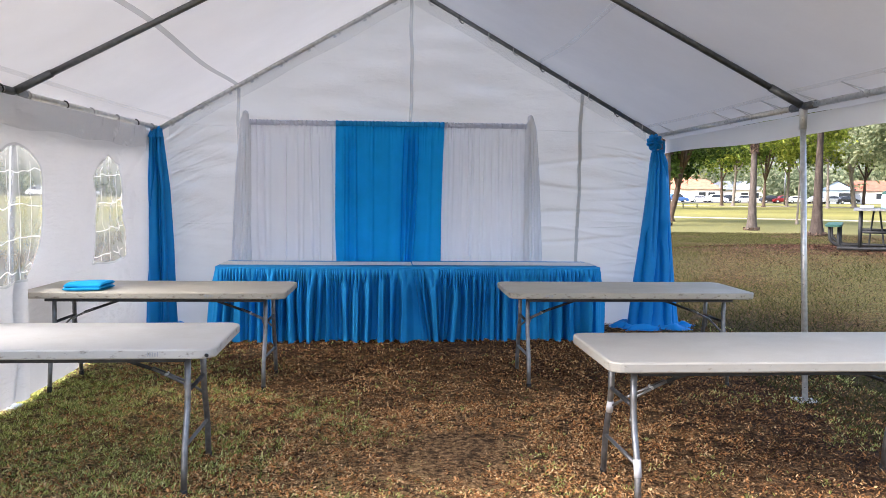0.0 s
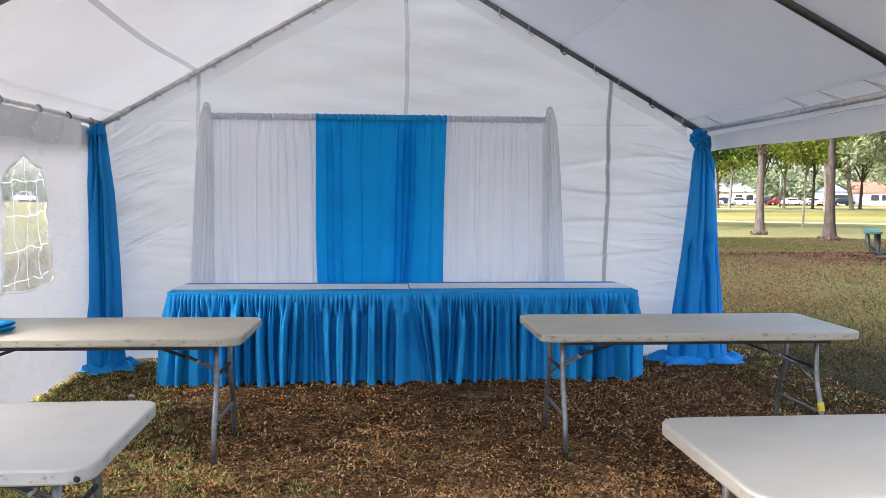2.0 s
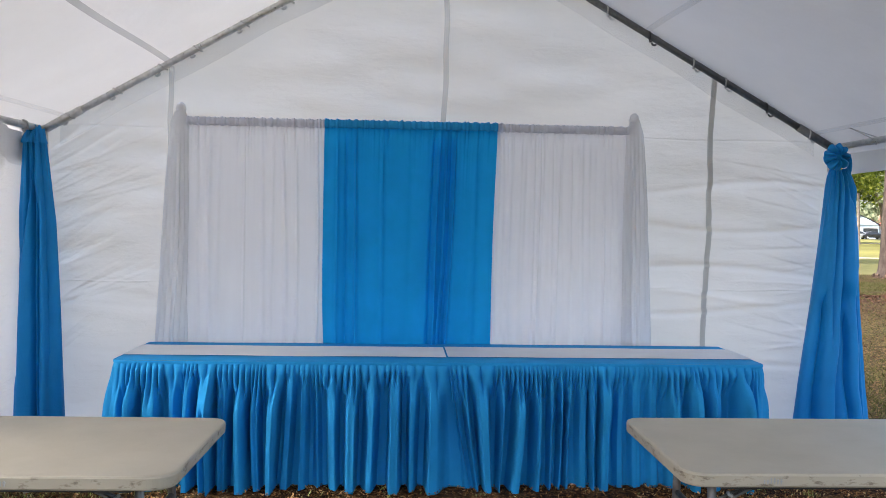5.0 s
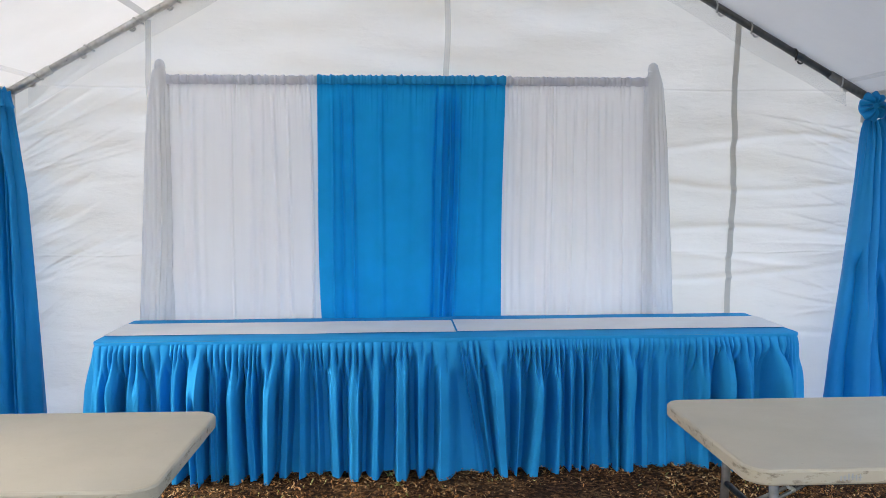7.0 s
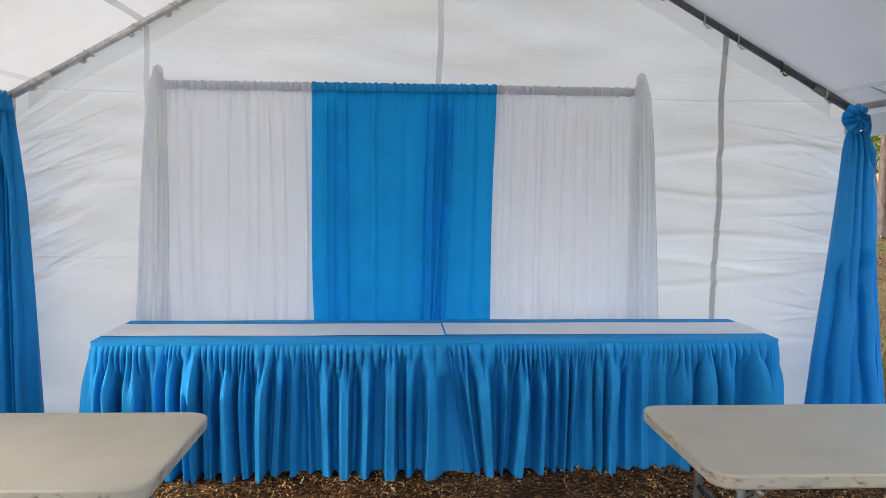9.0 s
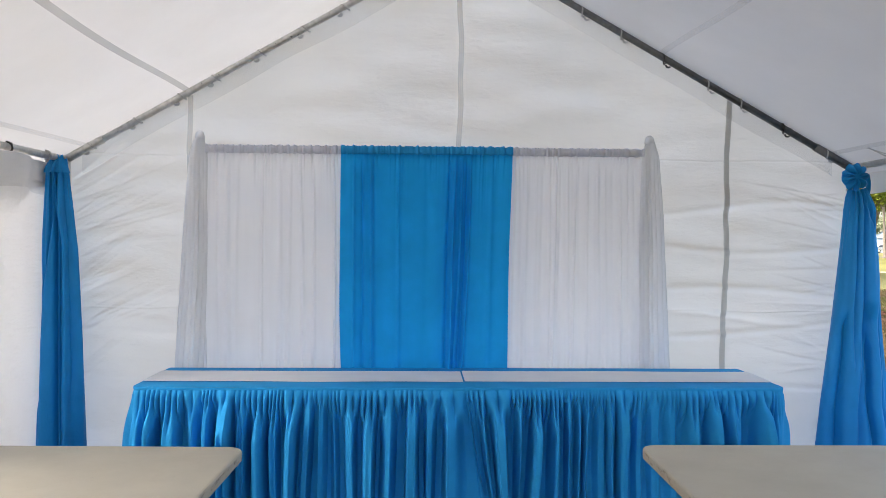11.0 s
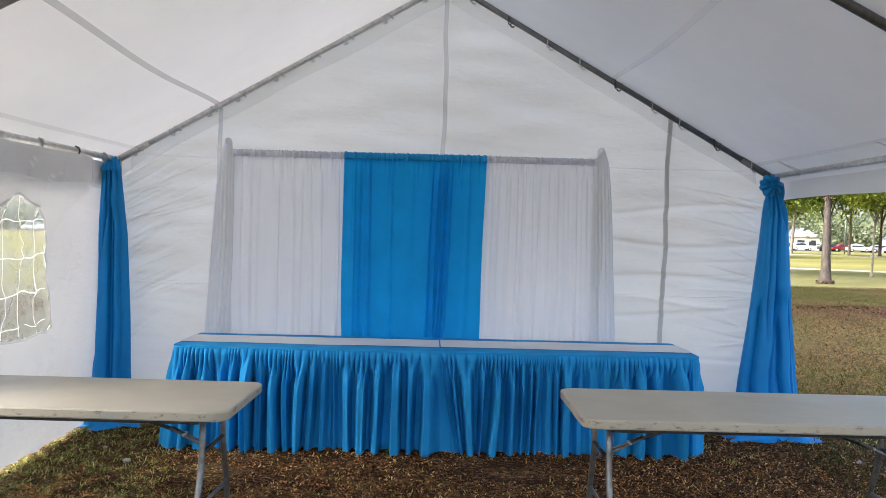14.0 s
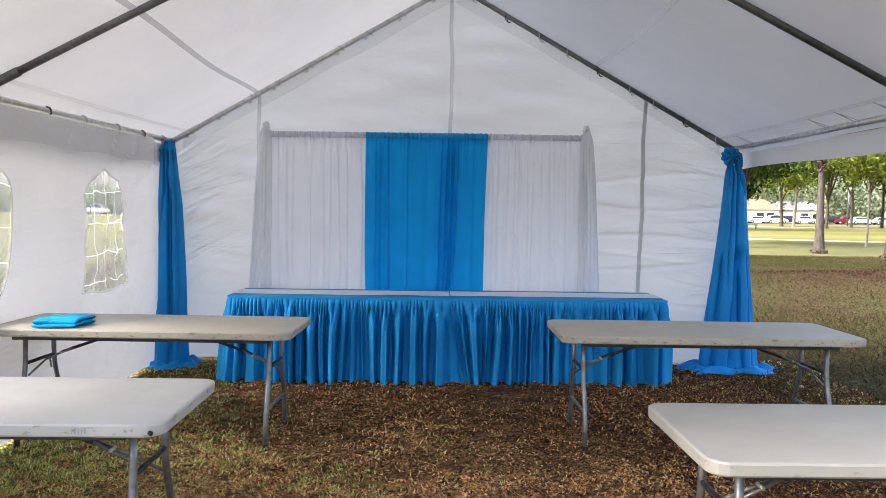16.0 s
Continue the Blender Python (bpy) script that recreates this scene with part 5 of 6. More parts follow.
def cards(centres, size, rng, slim=0.55, droop=0.0):
    """One bent rhombic leaf for each centre."""
    n = len(centres)
    d = rng.normal(size=(n, 3))
    d[:, 2] -= droop
    d /= np.linalg.norm(d, axis=1)[:, None]
    s = np.cross(d, rng.normal(size=(n, 3)))
    s /= np.linalg.norm(s, axis=1)[:, None] + 1e-9
    nrm = np.cross(d, s)
    L = size * rng.uniform(0.6, 1.3, n)[:, None]
    tip, side = d * L, s * L * slim
    lift = nrm * L * 0.18
    V = np.stack([centres - tip, centres + side + lift, centres + tip, centres - side + lift], 1).reshape(-1, 3)
    return V, np.arange(4 * n).reshape(n, 4)


def crown_points(rng, count, clumps, radii, centre, spread):
    """Leaf places in many uneven clumps near an ellipsoid's shell."""
    c = rng.normal(size=(clumps, 3))
    c /= np.linalg.norm(c, axis=1)[:, None]
    c *= rng.uniform(0.35, 1.0, clumps)[:, None] ** 0.6
    size = rng.uniform(0.6, 1.3, clumps)
    pick = rng.integers(0, clumps, count)
    p = c[pick] * np.array(radii) + rng.normal(size=(count, 3)) * spread * size[pick][:, None]
    return p + np.array(centre), c * np.array(radii) + np.array(centre)


def tree(name, label, x, y, height, trunk_r, low, radii, leaf, leaf_mat, trunk_mat, seed, count=9000, clumps=60, lean=(0.0, 0.0), fork=0.35, shift=(0.0, 0.0)):
    rng = np.random.default_rng(seed)
    z = float(ground_z(x, y))
    t = thing(name, label, "tree", pose(x, y, z), group="park trees")
    top = Vector((lean[0], lean[1], low + (height - low) * fork))
    mid = Vector((lean[0] * 0.35 + 0.1 * trunk_r, lean[1] * 0.3, low * 0.55))
    line = bend([(0, 0, -0.1), (0.02, 0, 0.25), mid, top], 0.6, 5)
    rad = [trunk_r * (1.45 - 0.45 * min(1, i / 3)) * (1 - 0.5 * i / len(line)) for i in range(len(line))]
    part("trunk", tube(line, rad, 12), trunk_mat, t)
    centre = (lean[0] + shift[0], lean[1] + shift[1], (low + height) / 2)
    P, C = crown_points(rng, count, clumps, (radii[0], radii[1], (height - low) / 2), centre, leaf * 2.6)
    for k in range(min(9, clumps)):
        a = Vector(line[-4]).lerp(top, rng.uniform(0, 1))
        b = Vector(C[k])
        m = a.lerp(b, 0.5) + Vector((0, 0, 0.12 * (height - low)))
        part("limb", tube(bend([a, m, b], 1.0, 4), [trunk_r * 0.42 * (1 - 0.75 * i / 6) for i in range(7)], 7), trunk_mat, t)
    part("crown", cards(P, leaf, rng), leaf_mat, t, smooth=False)
    return t


def palm(label, x, y, base_r, r, skirt_z, height, seed, skin):
    rng = np.random.default_rng(seed)
    z = float(ground_z(x, y))
    t = thing("palm_tree", label, "palm tree", pose(x, y, z), group="park palms")
    n = 46
    zs = np.linspace(-0.1, height, n)
    prof = []
    for h in zs:
        rr = r + (base_r - r) * (0.48 * math.exp(-max(h, 0) / 0.16) + 0.52 * math.exp(-max(h, 0) / 2.1)) - 0.12 * r * h / height
        prof.append((rr * (1 + 0.018 * math.sin(h * 17) + rng.normal() * 0.008), h))
    part("trunk", lathe(prof, 24), skin, t, "grey ringed palm trunk")
    roots = cards(np.stack([np.cos(q := rng.uniform(0, 6.28, 110)) * base_r * 1.02, np.sin(q) * base_r * 1.02, rng.uniform(0, 0.12, 110)], 1), 0.06, rng)
    part("root_mat", roots, M_FROND, t, "dark root mat at the foot", smooth=False)
    m = 420
    a, h = rng.uniform(0, 6.28, m), rng.uniform(skirt_z, skirt_z + 0.75, m)
    boots = cards(np.stack([np.cos(a) * r * 1.12, np.sin(a) * r * 1.12, h], 1), 0.13, rng, 0.3, droop=1.2)
    part("frond_boots", boots, M_FROND, t, "dry clipped frond stubs", smooth=False)
    P = []
    for k in range(26):
        az, rise = rng.uniform(0, 6.28), rng.uniform(-0.7, 0.9)
        for s in np.linspace(0.15, 1, 34):
            for w in (-1, 0, 1):
                rad = 1.9 * s
                P.append((math.cos(az) * rad + rng.normal() * 0.05 - math.sin(az) * w * 0.28 * s, math.sin(az) * rad + rng.normal() * 0.05 + math.cos(az) * w * 0.28 * s,
                          height + rise * s * 1.6 - 1.1 * s * s + rng.normal() * 0.04))
    part("crown", cards(np.array(P), 0.22, rng, 0.14, droop=0.8), M_LEAF_DARK, t, "palm fronds", smooth=False)


# ---------------------------------------------------------------- park: palms and trees
palm("grey palm with a clipped trunk standing in the dry grass", *bearing(24.85, 36.6), 0.30, 0.100, 3.25, 6.2, 501, M_PALM)
palm("tall stout palm at the edge of the leaf litter", *bearing(28.75, 33.2), 0.35, 0.095, 3.95, 6.6, 502, M_PALM_DARK)
palm("palm trunk half hidden behind the blue drape", *bearing(19.25, 40.0), 0.36, 0.24, 3.4, 6.4, 503, M_PALM)

_t = [
    # bearing, distance, height, trunk r, crown foot, crown radii, leaf, leaves, bark, seed, count, clumps, lean, shift
    (19.6, 46.0, 8.5, 0.24, 2.5, (3.9, 3.9), 0.13, M_LEAF_DARK, M_BARK, 511, 19000, 110, (0.9, 0.0), (-1.0, 0)),
    (23.6, 116.0, 14.5, 0.26, 5.6, (5.6, 5.6), 0.24, M_LEAF_LIME, M_BARK_PALE, 512, 11000, 75, (0.5, 0.0), (0, 0)),
    (22.9, 124.0, 14.0, 0.26, 5.0, (6.0, 6.0), 0.26, M_LEAF, M_BARK, 513, 10000, 75, (-0.3, 0.0), (0, 0)),
    (25.5, 110.0, 14.0, 0.24, 5.0, (5.2, 5.2), 0.23, M_LEAF, M_BARK, 514, 11000, 70, (0.2, 0.0), (0, 0)),
    (26.9, 118.0, 14.5, 0.24, 6.4, (5.0, 5.0), 0.23, M_LEAF_LIME, M_BARK_PALE, 515, 9000, 60, (0.3, 0.0), (0, 0)),
    (27.55, 45.6, 7.2, 0.070, 3.0, (2.3, 2.3), 0.105, M_LEAF_LIME, M_BARK_PALE, 516, 8500, 60, (0.15, 0.0), (0, 0)),
    (28.6, 122.0, 15.0, 0.26, 5.5, (5.5, 5.5), 0.26, M_LEAF_DARK, M_BARK, 517, 9500, 65, (0.2, 0.0), (0, 0)),
    (29.3, 108.0, 14.5, 0.24, 6.0, (4.9, 4.9), 0.23, M_LEAF_LIME, M_BARK_PALE, 518, 10000, 70, (-0.3, 0.0), (0, 0)),
    (30.8, 116.0, 15.0, 0.36, 6.0, (6.6, 6.6), 0.25, M_LEAF_GREY, M_BARK_PALE, 519, 12000, 70, (-1.4, 0.0), (0, 0)),
    (31.3, 126.0, 14.0, 0.28, 5.5, (5.6, 5.6), 0.26, M_LEAF, M_BARK, 520, 9000, 60, (0.3, 0.0), (0, 0)),
    (33.2, 84.0, 14.5, 0.20, 3.2, (6.8, 6.8), 0.22, M_LEAF_GREY, M_BARK, 521, 17000, 100, (0.3, 0.0), (0, 0)),
    (18.0, 90.0, 12.0, 0.40, 3.4, (6.6, 6.6), 0.24, M_LEAF, M_BARK, 522, 10000, 70, (0.3, 0.0), (0, 0)),
    (36.5, 96.0, 13.5, 0.40, 3.2, (7.2, 7.2), 0.26, M_LEAF, M_BARK, 523, 8000, 70, (0.3, 0.0), (0, 0)),
    (-36.5, 110.0, 10.0, 0.40, 3.5, (4.0, 4.0), 0.28, M_LEAF, M_BARK, 525, 6000, 50, (0.3, 0.0), (0, 0)),
]
for _b, _d, _h, _tr, _lo, _rad, _lf, _lm, _tm, _sd, _ct, _cl, _ln, _sh in _t:
    _x, _y = bearing(_b, _d)
    _tone = {M_LEAF_DARK: "deep green", M_LEAF_LIME: "bright yellow-green", M_LEAF: "mid green", M_LEAF_GREY: "hazy grey-green"}[_lm]
    tree("park_tree", f"{_tone} leafy tree with a {'pale' if _tm is M_BARK_PALE else 'dark'} trunk on the park lawn", _x, _y, _h, _tr, _lo, _rad, _lf, _lm, _tm, _sd, int(_ct * 0.72), _cl, _ln, shift=_sh)


def far_woods(b0, b1, d, count, top, seed, mat):
    rng = np.random.default_rng(seed)
    P = []
    for k in range(int((b1 - b0) * 3.2)):
        b, dd = rng.uniform(b0, b1), d * rng.uniform(0.95, 1.25)
        x, y = bearing(b, dd)
        h, r = top * rng.uniform(0.55, 1.15), rng.uniform(3.5, 6.5)
        p, _ = crown_points(rng, count, 24, (r, r, h * 0.46), (x, y, h * 0.52), 1.0)
        P.append(p)
    ob = part("far_woods", cards(np.concatenate(P), 0.55, rng), mat, smooth=False)
    return tagged(ob, "distant hazy belt of green trees along the street", "trees", kind="stuff")


# far belts rely on the paled leaf colour for their haze
far_woods(12, 40, 205, 480, 8.5, 531, M_LEAF_GREY)
far_woods(12, 40, 240, 340, 11, 532, M_LEAF_GREY)
far_woods(-50, -10, 190, 260, 5, 533, M_LEAF_GREY)


# ---------------------------------------------------------------- park: houses, cars, lamp, bench
def house(label, deg, d, w, depth, wall_h, roof_h, wall_mat, roof_mat, turn, gable_front=False, garage=True, hips=0.25):
    x, y = bearing(deg, d)
    h = thing("house", label, "house", pose(x, y, float(ground_z(x, y)), rz=turn), group="houses along the street")
    part("wall", box(w, depth, wall_h), wall_mat, h, smooth=False)
    o = 0.5
    if gable_front:
        v = [(-w / 2 - o, -depth / 2 - o, wall_h), (w / 2 + o, -depth / 2 - o, wall_h), (w / 2 + o, depth / 2 + o, wall_h), (-w / 2 - o, depth / 2 + o, wall_h), (0, -depth / 2 - o, wall_h + roof_h), (0, depth / 2 + o, wall_h + roof_h)]
        part("gable", ([(-w / 2, -depth / 2 - 0.01, wall_h - 0.01), (w / 2, -depth / 2 - 0.01, wall_h - 0.01), (0, -depth / 2 - 0.01, wall_h + roof_h * 0.92), (-w / 2, -depth / 2 + 0.2, wall_h - 0.01), (w / 2, -depth / 2 + 0.2, wall_h - 0.01), (0, -depth / 2 + 0.2, wall_h + roof_h * 0.92)], [(0, 1, 2), (5, 4, 3), (0, 3, 4, 1), (1, 4, 5, 2), (2, 5, 3, 0)]), wall_mat, h, smooth=False)
        f = [(0, 4, 5, 3), (1, 2, 5, 4), (0, 3, 2, 1)]
    else:
        i = w * hips
        v = [(-w / 2 - o, -depth / 2 - o, wall_h), (w / 2 + o, -depth / 2 - o, wall_h), (w / 2 + o, depth / 2 + o, wall_h), (-w / 2 - o, depth / 2 + o, wall_h), (-w / 2 + i, 0, wall_h + roof_h), (w / 2 - i, 0, wall_h + roof_h)]
        f = [(0, 1, 5, 4), (1, 2, 5), (2, 3, 4, 5), (3, 0, 4), (0, 3, 2, 1)]
    part("roof", (v, f), roof_mat, h, smooth=False)
    if garage:
        part("garage_door", box(w * 0.36, 0.1, wall_h * 0.74, -w * 0.18, -depth / 2 - 0.05, 0), M_GARAGE, h, smooth=False)
    for q in (0.18, 0.36):
        win = part("window", box(1.5, 0.08, 1.2, w * q, -depth / 2 - 0.04, 1.0), M_PANE_DARK, h, smooth=False)
        for fz in (0.92, 2.2):
            part("frame", box(1.7, 0.1, 0.1, w * q, -depth / 2 - 0.06, fz), M_GARAGE, win, smooth=False)
    return h


house("cream stucco house with an orange tiled roof", 21.0, 196, 11.5, 9, 2.9, 2.3, M_STUCCO, M_ROOF_TILE, -20)
house("cream house with an orange tiled upper roof behind", 20.5, 212, 12, 9, 4.6, 2.0, M_STUCCO, M_ROOF_TILE, -20, garage=False)
house("cream stucco house half hidden by trees", 23.6, 205, 13, 9, 2.9, 2.0, M_STUCCO, M_ROOF_GREY, -22)
house("pale blue house with a grey gabled roof", 29.75, 190, 6.2, 9, 2.9, 1.9, M_STUCCO_BLUE, M_ROOF_GREY, -28, gable_front=True, garage=False)
house("low house with a red tiled roof", 31.6, 196, 11, 9, 2.7, 2.2, M_STUCCO, M_ROOF_RED, -30)


def car(label, paint, deg, d, turn, tall=0.0):
    x, y = bearing(deg, d)
    c = thing("car", label, "car", pose(x, y, float(ground_z(x, y)) + 0.07, rz=turn), group="parked cars")
    prof = [(-2.2, 0.30), (-2.22, 0.62), (-2.1, 0.86 + tall * 0.3), (-1.72, 0.94 + tall * 0.4), (-1.2, 1.36 + tall), (-0.2, 1.46 + tall), (0.55, 1.40 + tall), (1.2, 0.98 + tall * 0.2), (1.95, 0.84 + tall * 0.2), (2.2, 0.62), (2.2, 0.30)]

    def hull(p, halves):
        n = len(p)
        V = [(px, s * hw, pz) for s in (-1, 1) for (px, pz), hw in zip(p, halves)]
        F = [tuple(range(n))[::-1], tuple(range(n, 2 * n))] + [(i, (i + 1) % n, n + (i + 1) % n, n + i) for i in range(n)]
        return V, F
    part("body", hull(prof, [0.80, 0.88, 0.88, 0.84, 0.68, 0.66, 0.68, 0.84, 0.86, 0.84, 0.80]), paint, c, bevel=0.05, smooth=False)
    glass = [(-1.55, 0.97 + tall * 0.5), (-1.14, 1.31 + tall), (-0.2, 1.40 + tall), (0.5, 1.34 + tall), (1.05, 1.0 + tall * 0.3)]
    part("window_band", hull(glass, [0.852, 0.70, 0.69, 0.70, 0.85]), M_PANE_DARK, c, smooth=False)
    for wx in (-1.35, 1.35):
        for s in (-1, 1):
            w = part("wheel", tube([(wx, s * 0.70, 0.31), (wx, s * 0.90, 0.31)], 0.32, 18), M_TYRE, c)
            part("rim", tube([(wx, s * 0.895, 0.31), (wx, s * 0.915, 0.31)], 0.19, 12), M_PIPE, w)


for _b, _dd, _p, _lbl, _tall in (
        (20.05, 176, "blue", "blue van parked on the street", 0.35), (21.5, 177, "white", "white car parked on the street", 0.0), (22.6, 177, "white", "white pickup-sized car parked on the street", 0.25),
        (23.4, 178, "black", "black car parked on the street", 0.1), (24.3, 178, "white", "white car parked on the street", 0.1), (25.95, 178, "black", "black car parked on the street", 0.1),
        (26.65, 178, "red", "dark red car parked on the street", 0.1), (27.5, 178, "white", "white car parked on the street", 0.0), (28.75, 179, "silver", "silver car parked on the street", 0.0),
        (29.6, 178, "silver", "silver car parked on the street", 0.1), (30.4, 179, "black", "dark car parked beside a pale house", 0.0),
        (-19.5, 176, "white", "white car parked on the street", 0.1), (-22.4, 177, "white", "white van parked on the street", 0.5), (-25.6, 178, "white", "white car parked on the street", 0.2), (-29.0, 184, "silver", "silver car parked on the street", 0.1)):
    car(_lbl, M_CAR[_p], _b, _dd, -3 + 180 * (_p == "red"), _tall)

_x, _y = bearing(26.75, 150)
lamp = thing("street_lamp", "slim grey street lamp post beside the field", "street lamp", pose(_x, _y, float(ground_z(_x, _y))))
part("pole", tube([(0, 0, 0), (0, 0, 6.2)], [0.12, 0.09]), M_PIPE_DARK, lamp)
part("lamp_head", box(0.7, 0.3, 0.18, 0.35, 0, 6.1), M_GARAGE, lamp, bevel=0.05, smooth=False)


def park_bench(deg, d, turn):
    x, y = bearing(deg, d)
    b = thing("park_bench", "small green park bench in the dry field", "bench", pose(x, y, float(ground_z(x, y)), rz=turn))
    for k in range(3):
        part("slat", box(1.9, 0.11, 0.04, 0, -0.14 + 0.14 * k, 0.44), M_GREEN_PAINT, b, smooth=False)
    for s in (-0.8, 0.8):
        part("leg", tube(bend([(s, -0.2, 0), (s, -0.18, 0.43), (s, 0.18, 0.43), (s, 0.2, 0)], 0.06), 0.03, 8), M_BLACK_STEEL, b)


park_bench(20.9, 100, -10)


# ---------------------------------------------------------------- park: picnic table with water jug
def picnic_table():
    x, y = bearing(32.15, 16.9)
    t = thing("picnic_table", "green and black steel picnic table on the leaf litter", "picnic table", pose(x, y, float(ground_z(x, y)), rz=-31))
    part("tabletop", slab(0.76, 1.83, 0.06, [(0.715, 0.012), (0.72, 0.0), (0.75, 0.0), (0.755, 0.008)]), M_TOP_GREY, t, smooth=False)
    for sx in (-1, 1):
        part("bench", slab(0.27, 1.83, 0.05, [(0.425, 0.012), (0.43, 0.0), (0.46, 0.0), (0.465, 0.008)]), M_GREEN_PAINT, t, at=pose(sx * 0.69, 0, 0), smooth=False)
    for yy in (-0.62, 0.62):
        for sx in (-1, 1):
            part("bench_support", tube(bend([(sx * 0.60, yy, 0.43), (sx * 0.60, yy, 0.05), (sx * 0.10, yy, 0.05)], 0.10, 6), 0.032, 10), M_BLACK_STEEL, t)
            part("bench_strut", tube(bend([(sx * 0.76, yy, 0.43), (sx * 0.74, yy, 0.16), (sx * 0.55, yy, 0.05)], 0.08, 5), 0.028, 10), M_BLACK_STEEL, t)
            part("leg", tube([(sx * 0.26, yy, 0.05), (sx * 0.26, yy, 0.72)], 0.034, 10), M_BLACK_STEEL, t)
        part("floor_rail", tube([(-0.62, yy, 0.045), (0.62, yy, 0.045)], 0.034, 10), M_BLACK_STEEL, t)
        part("crossbar", tube([(-0.26, yy, 0.34), (0.26, yy, 0.34)], 0.026, 10), M_BLACK_STEEL, t)
    for sx in (-1, 1):
        part("brace", tube([(sx * 0.12, -0.60, 0.10), (sx * 0.05, 0.0, 0.70)], 0.016, 8), M_BLACK_STEEL, t)
    return t.matrix_basis


_m = picnic_table()
jug = thing("water_jug", "translucent teal water dispenser jug on the picnic table", "water dispenser", _m @ pose(0.17, -0.40, 0.755) @ Matrix.Diagonal((0.72, 0.72, 0.80, 1)))
part("body", lathe([(0.15, 0.0), (0.165, 0.02), (0.165, 0.10), (0.15, 0.13), (0.165, 0.16), (0.165, 0.27), (0.15, 0.33)], 20), M_COOLER, jug)
part("lid", lathe([(0.155, 0.33), (0.16, 0.35), (0.10, 0.39), (0.05, 0.41), (0.045, 0.44), (0.02, 0.45)], 20), M_GREEN_PAINT, jug, "dark green lid")
part("tap", tube([(0, -0.16, 0.05), (0, -0.21, 0.05), (0, -0.21, 0.02)], 0.012, 8), M_BOX, jug)
tray = thing("food_tray", "low white tray lying on the picnic table", "tray", _m @ pose(-0.17, -0.45, 0.757))
part("tray_body", slab(0.22, 0.32, 0.03, [(0.0, 0.02), (0.01, 0.0), (0.055, 0.0), (0.06, 0.006)]), M_BOX, tray, smooth=False)


# ---------------------------------------------------------------- loose ground cover
def lush(x, y, w):
    west = -0.44 * (x + 0.10)
    south = 0.20 * (4.6 - y)
    east = np.minimum(0.30 * (x - 3.0), 0.5)
    return np.maximum(west + south, east) + w


_patch = Ripple(601, 1.2, 6.0, 22)
_patch2 = Ripple(602, 0.6, 2.5, 16)
_speck = Ripple(604, 22.0, 75.0, 44)
_speck2 = Ripple(605, 22.0, 75.0, 44)


def scatter(n, x0, x1, y0, y1, rng):
    return rng.uniform(x0, x1, n), rng.uniform(y0, y1, n)


def litter(name, label, n, area, size, seed, mat, slim, keep, flat=0.35):
    rng = np.random.default_rng(seed)
    x, y = scatter(n, *area, rng)
    k = rng.uniform(0, 1, n) < keep(x, y)
    x, y = x[k], y[k]
    m = len(x)
    a = rng.uniform(0, 2 * np.pi, m)
    L = size * rng.uniform(0.45, 1.35, m)
    d = np.stack([np.cos(a), np.sin(a), rng.normal(0, flat, m)], 1) * L[:, None]
    s = np.stack([-np.sin(a), np.cos(a), rng.normal(0, flat, m)], 1) * (L * slim)[:, None]
    c = np.stack([x, y, ground_z(x, y) + 0.005 + (np.abs(d[:, 2]) + np.abs(s[:, 2])) * 0.7 + rng.uniform(0, 0.012, m)], 1)
    j = rng.uniform(0.45, 1.15, (4, m, 1))
    k = rng.uniform(0.3, 1.1, (4, m, 1))
    V = np.stack([c - d * j[0] - s * k[0], c + d * j[1] - s * k[1], c + d * j[2] + s * k[2], c - d * j[3] + s * k[3]], 1).reshape(-1, 3)
    return tagged(part(name, (V, np.arange(4 * m).reshape(m, 4)), mat, smooth=False), label, "leaf litter", kind="stuff")


def blades(name, label, n, area, height, seed, mat, keep):
    rng = np.random.default_rng(seed)
    x, y = scatter(n, *area, rng)
    k = rng.uniform(0, 1, n) < keep(x, y)
    x, y = x[k], y[k]
    m = len(x)
    a = rng.uniform(0, 2 * np.pi, m)
    h = height * rng.uniform(0.5, 1.4, m)
    lean = rng.uniform(0.3, 1.3, m) * h
    g = ground_z(x, y)
    w = 0.0032 * rng.uniform(0.7, 1.6, m)
    px, py = -np.sin(a) * w, np.cos(a) * w
    V = np.stack([np.stack([x - px, y - py, g], 1), np.stack([x + px, y + py, g], 1),
                  np.stack([x + px * 0.8 + np.cos(a) * lean * 0.4, y + py * 0.8 + np.sin(a) * lean * 0.4, g + h * 0.62], 1),
                  np.stack([x + np.cos(a) * lean, y + np.sin(a) * lean, g + h], 1)], 1).reshape(-1, 3)
    return tagged(part(name, (V, np.arange(4 * m).reshape(m, 4)), mat, smooth=False), label, "grass", kind="stuff")


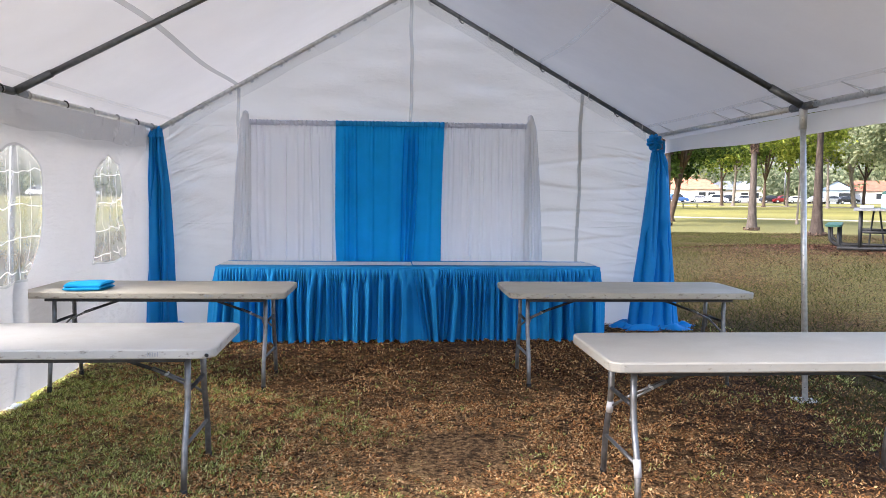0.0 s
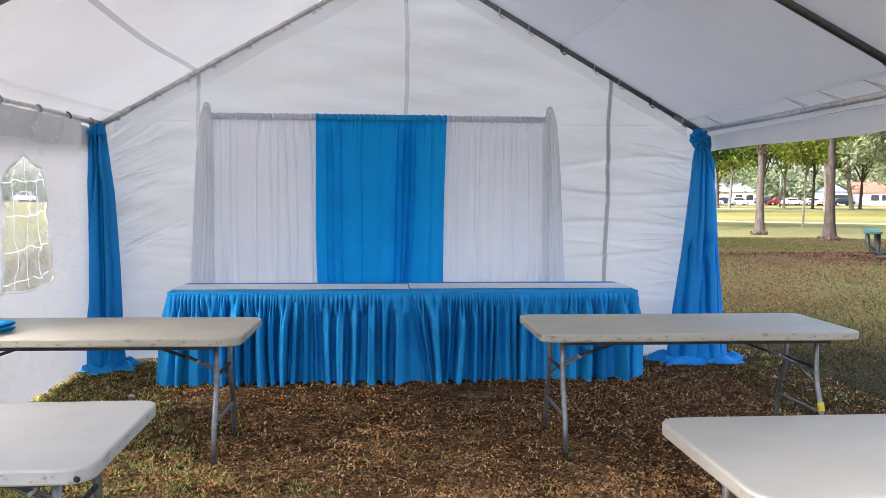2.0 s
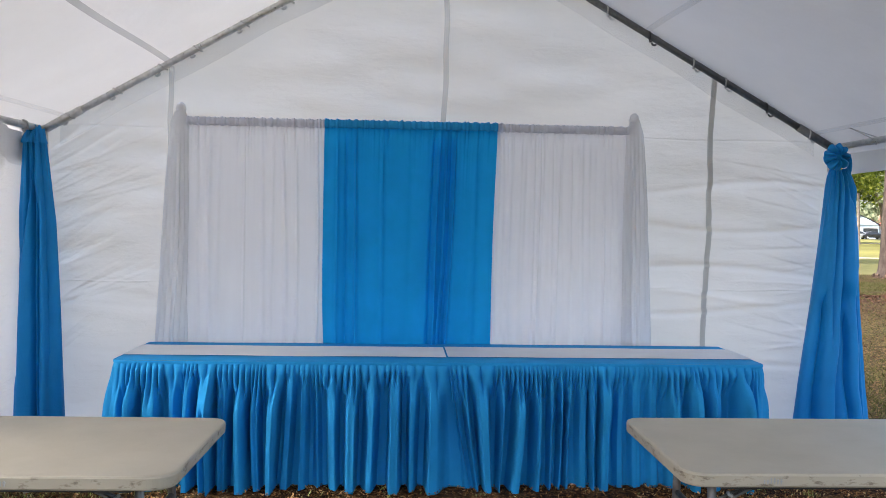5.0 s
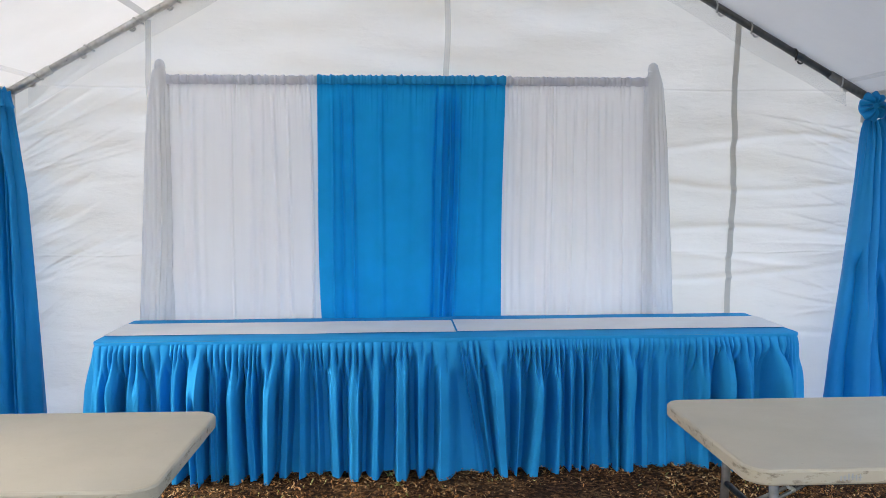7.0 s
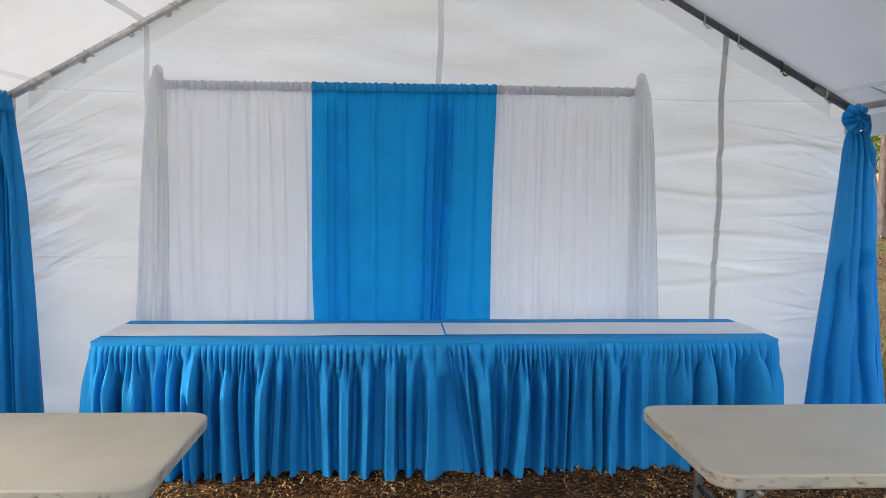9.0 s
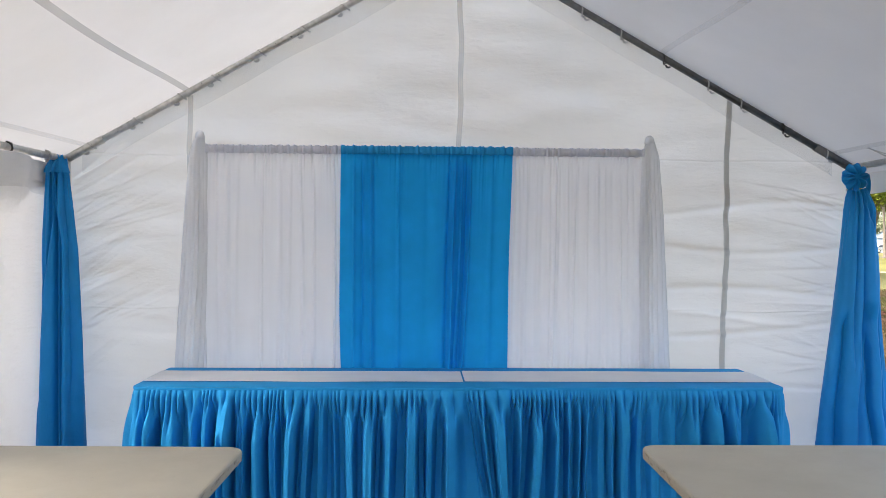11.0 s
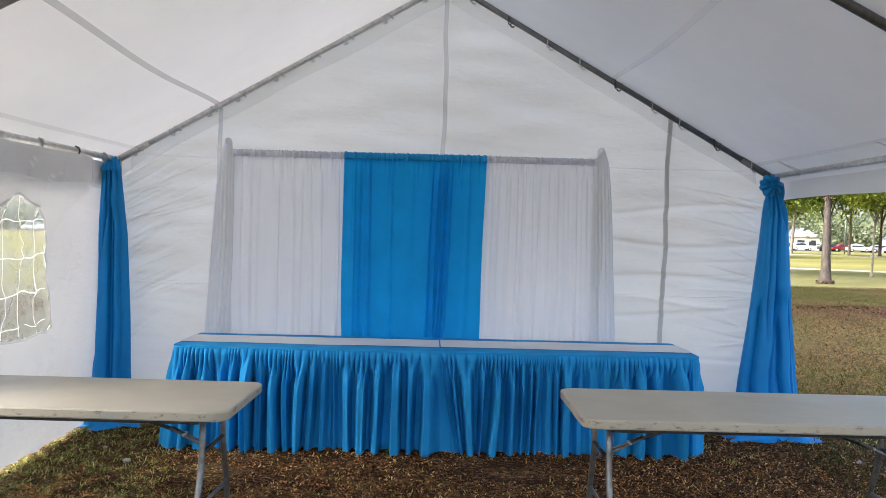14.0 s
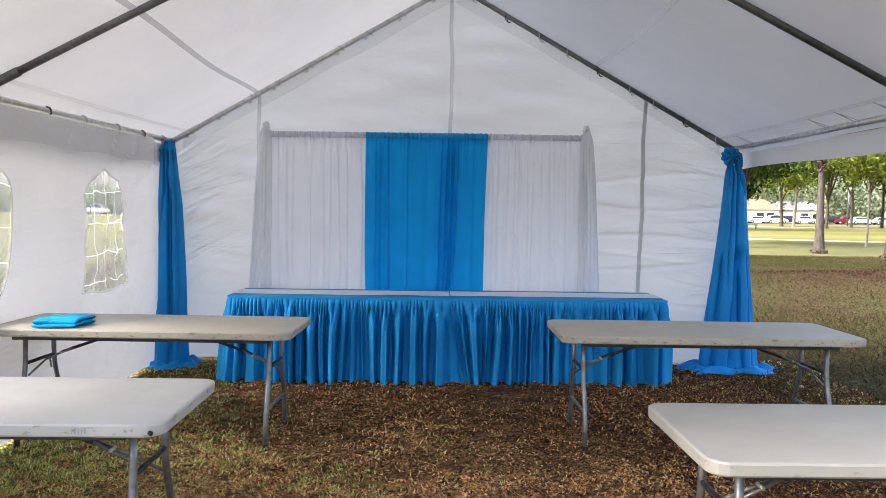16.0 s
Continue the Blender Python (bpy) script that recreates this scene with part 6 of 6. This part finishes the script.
def tufts(name, label, n, each, area, height, spread, seed, mat, keep):
    """Small bunches of blades that lean outwards."""
    rng = np.random.default_rng(seed)
    x, y = scatter(n, *area, rng)
    k = rng.uniform(0, 1, n) < keep(x, y)
    x, y = x[k], y[k]
    size = rng.uniform(0.5, 1.5, len(x))
    pick = np.repeat(np.arange(len(x)), rng.integers(each // 3, each, len(x)))
    m = len(pick)
    a, q = rng.uniform(0, 2 * np.pi, m), np.abs(rng.normal(0, 1, m))
    bx, by = x[pick] + np.cos(a) * q * spread * size[pick], y[pick] + np.sin(a) * q * spread * size[pick]
    a = a + rng.normal(0, 0.8, m)
    h = height * size[pick] ** 0.5 * rng.uniform(0.5, 1.3, m)
    lean = h * (0.25 + 0.55 * q) * rng.uniform(0.5, 1.3, m)
    g = ground_z(bx, by)
    w = 0.0022 * rng.uniform(0.7, 1.5, m)
    px, py = -np.sin(a) * w, np.cos(a) * w
    V = np.stack([np.stack([bx - px, by - py, g], 1), np.stack([bx + px, by + py, g], 1),
                  np.stack([bx + px * 0.8 + np.cos(a) * lean * 0.4, by + py * 0.8 + np.sin(a) * lean * 0.4, g + h * 0.65], 1),
                  np.stack([bx + np.cos(a) * lean, by + np.sin(a) * lean, g + h], 1)], 1).reshape(-1, 3)
    return tagged(part(name, (V, np.arange(4 * m).reshape(m, 4)), mat, smooth=False), label, "grass", kind="stuff")


IN, OUT = (-2.72, 3.4, 3.4, 8.95), (2.6, 17.0, 4.0, 31.0)
def clumps(x, y):
    """1 in the small grass clumps, 0 between them."""
    return smooth_step(0.30, 0.75, _tuft(x, y) + 0.5 * _patch(x, y))


_tuft = Ripple(603, 5.0, 16.0, 26)
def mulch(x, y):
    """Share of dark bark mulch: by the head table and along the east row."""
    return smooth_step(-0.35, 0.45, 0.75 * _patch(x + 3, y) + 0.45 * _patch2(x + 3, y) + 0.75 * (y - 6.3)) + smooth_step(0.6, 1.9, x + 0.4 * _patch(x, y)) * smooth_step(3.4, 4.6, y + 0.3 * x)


def heaps(x, y):
    """1 where leaves have drifted together in hand-sized heaps, 0 in the gaps."""
    return smooth_step(-0.55, 0.35, _speck(x, y) + 0.4 * _patch(x + 9, y))


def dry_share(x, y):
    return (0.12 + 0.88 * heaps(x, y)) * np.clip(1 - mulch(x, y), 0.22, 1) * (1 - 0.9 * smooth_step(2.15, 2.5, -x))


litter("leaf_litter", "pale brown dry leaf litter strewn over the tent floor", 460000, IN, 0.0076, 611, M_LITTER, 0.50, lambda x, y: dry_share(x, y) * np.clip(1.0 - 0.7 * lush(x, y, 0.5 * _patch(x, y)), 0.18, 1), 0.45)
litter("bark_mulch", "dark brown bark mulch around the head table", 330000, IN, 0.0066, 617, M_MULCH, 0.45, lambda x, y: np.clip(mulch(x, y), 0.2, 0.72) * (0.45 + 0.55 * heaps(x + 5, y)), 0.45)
litter("straw_litter", "pale dry straw and grass clippings on the ground", 100000, IN, 0.013, 612, M_STRAW, 0.10, lambda x, y: np.clip(0.30 + 0.5 * _patch2(x, y) + 0.20 * (6.2 - y), 0.05, 1) * (0.15 + 0.85 * dry_share(x, y)), 0.3)
blades("grass_tufts", "thin short green grass growing through the litter", 120000, IN, 0.019, 613, M_BLADE, lambda x, y: np.clip(lush(x, y, 0.30 * _patch(x, y) + 0.35 * _tuft(x, y)), 0.02, 1) * (0.15 + 0.85 * smooth_step(-0.4, 0.4, _speck2(x, y))))
tufts("grass_tufts", "small green and straw-coloured grass tufts in the litter", 13000, 26, IN, 0.021, 0.024, 618, M_BLADE, lambda x, y: np.clip(0.10 + 0.9 * lush(x, y, 0.35 * _patch(x, y)) + 0.35 * clumps(x, y) * smooth_step(7.0, 4.4, y) - 0.25 * np.clip(mulch(x, y), 0, 1), 0.015, 1) * (0.1 + 0.9 * smooth_step(-0.4, 0.4, _speck2(x, y))))


def mound(x, y):
    """1 on the bare mulched mound round the picnic table, 0 on the lawn."""
    return 1 - smooth_step(0.55, 1.10, ((x - 10.3) * 0.21) ** 2 + ((y - 16.4) * 0.26) ** 2 + 0.25 * _patch(x * 0.6, y * 0.6))


def brown(x, y):
    """Where fallen leaves cover the lawn east of the tent."""
    return smooth_step(-0.7, 0.7, 0.8 * _patch2(x * 0.5, y * 0.5) + 0.8 * _patch(x * 0.7, y * 0.7) + 0.06 * (x - 6.0) - 0.12 - 0.6 * bulge(x, 4.5, y, 18.0, 2.6, 8.0))


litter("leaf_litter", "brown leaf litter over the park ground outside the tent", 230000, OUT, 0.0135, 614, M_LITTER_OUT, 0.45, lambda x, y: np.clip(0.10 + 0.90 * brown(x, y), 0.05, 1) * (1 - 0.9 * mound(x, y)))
litter("bark_mulch", "reddish mulch with tree shade in its colour, on the mound round the picnic table", 70000, (5.0, 17.0, 11.0, 22.0), 0.020, 619, M_MULCH_OUT, 0.5, lambda x, y: mound(x, y))
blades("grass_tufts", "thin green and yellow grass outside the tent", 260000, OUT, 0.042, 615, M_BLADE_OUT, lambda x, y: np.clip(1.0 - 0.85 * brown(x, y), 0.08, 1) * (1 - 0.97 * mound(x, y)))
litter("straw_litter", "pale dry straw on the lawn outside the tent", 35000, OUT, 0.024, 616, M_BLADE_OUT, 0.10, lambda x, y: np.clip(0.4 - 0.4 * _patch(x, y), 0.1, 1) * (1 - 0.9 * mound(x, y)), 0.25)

for _x, _y, _r in ((-2.02, 7.55, 0.028), (2.98, 7.85, 0.022), (-2.30, 7.9, 0.018)):
    _p = thing("stone", "small pale stone lying in the grass", "stone", pose(_x, _y, float(ground_z(_x, _y))), group="loose stones")
    _v, _f = lathe([(_r * 0.5, 0.0), (_r, _r * 0.4), (_r * 0.85, _r * 0.9), (_r * 0.3, _r * 1.2)], 9)
    part("pebble", ([(a * (1 + 0.2 * math.sin(k * 1.7)), b * 0.75, c) for k, (a, b, c) in enumerate(_v)], _f), M_PATH, _p)
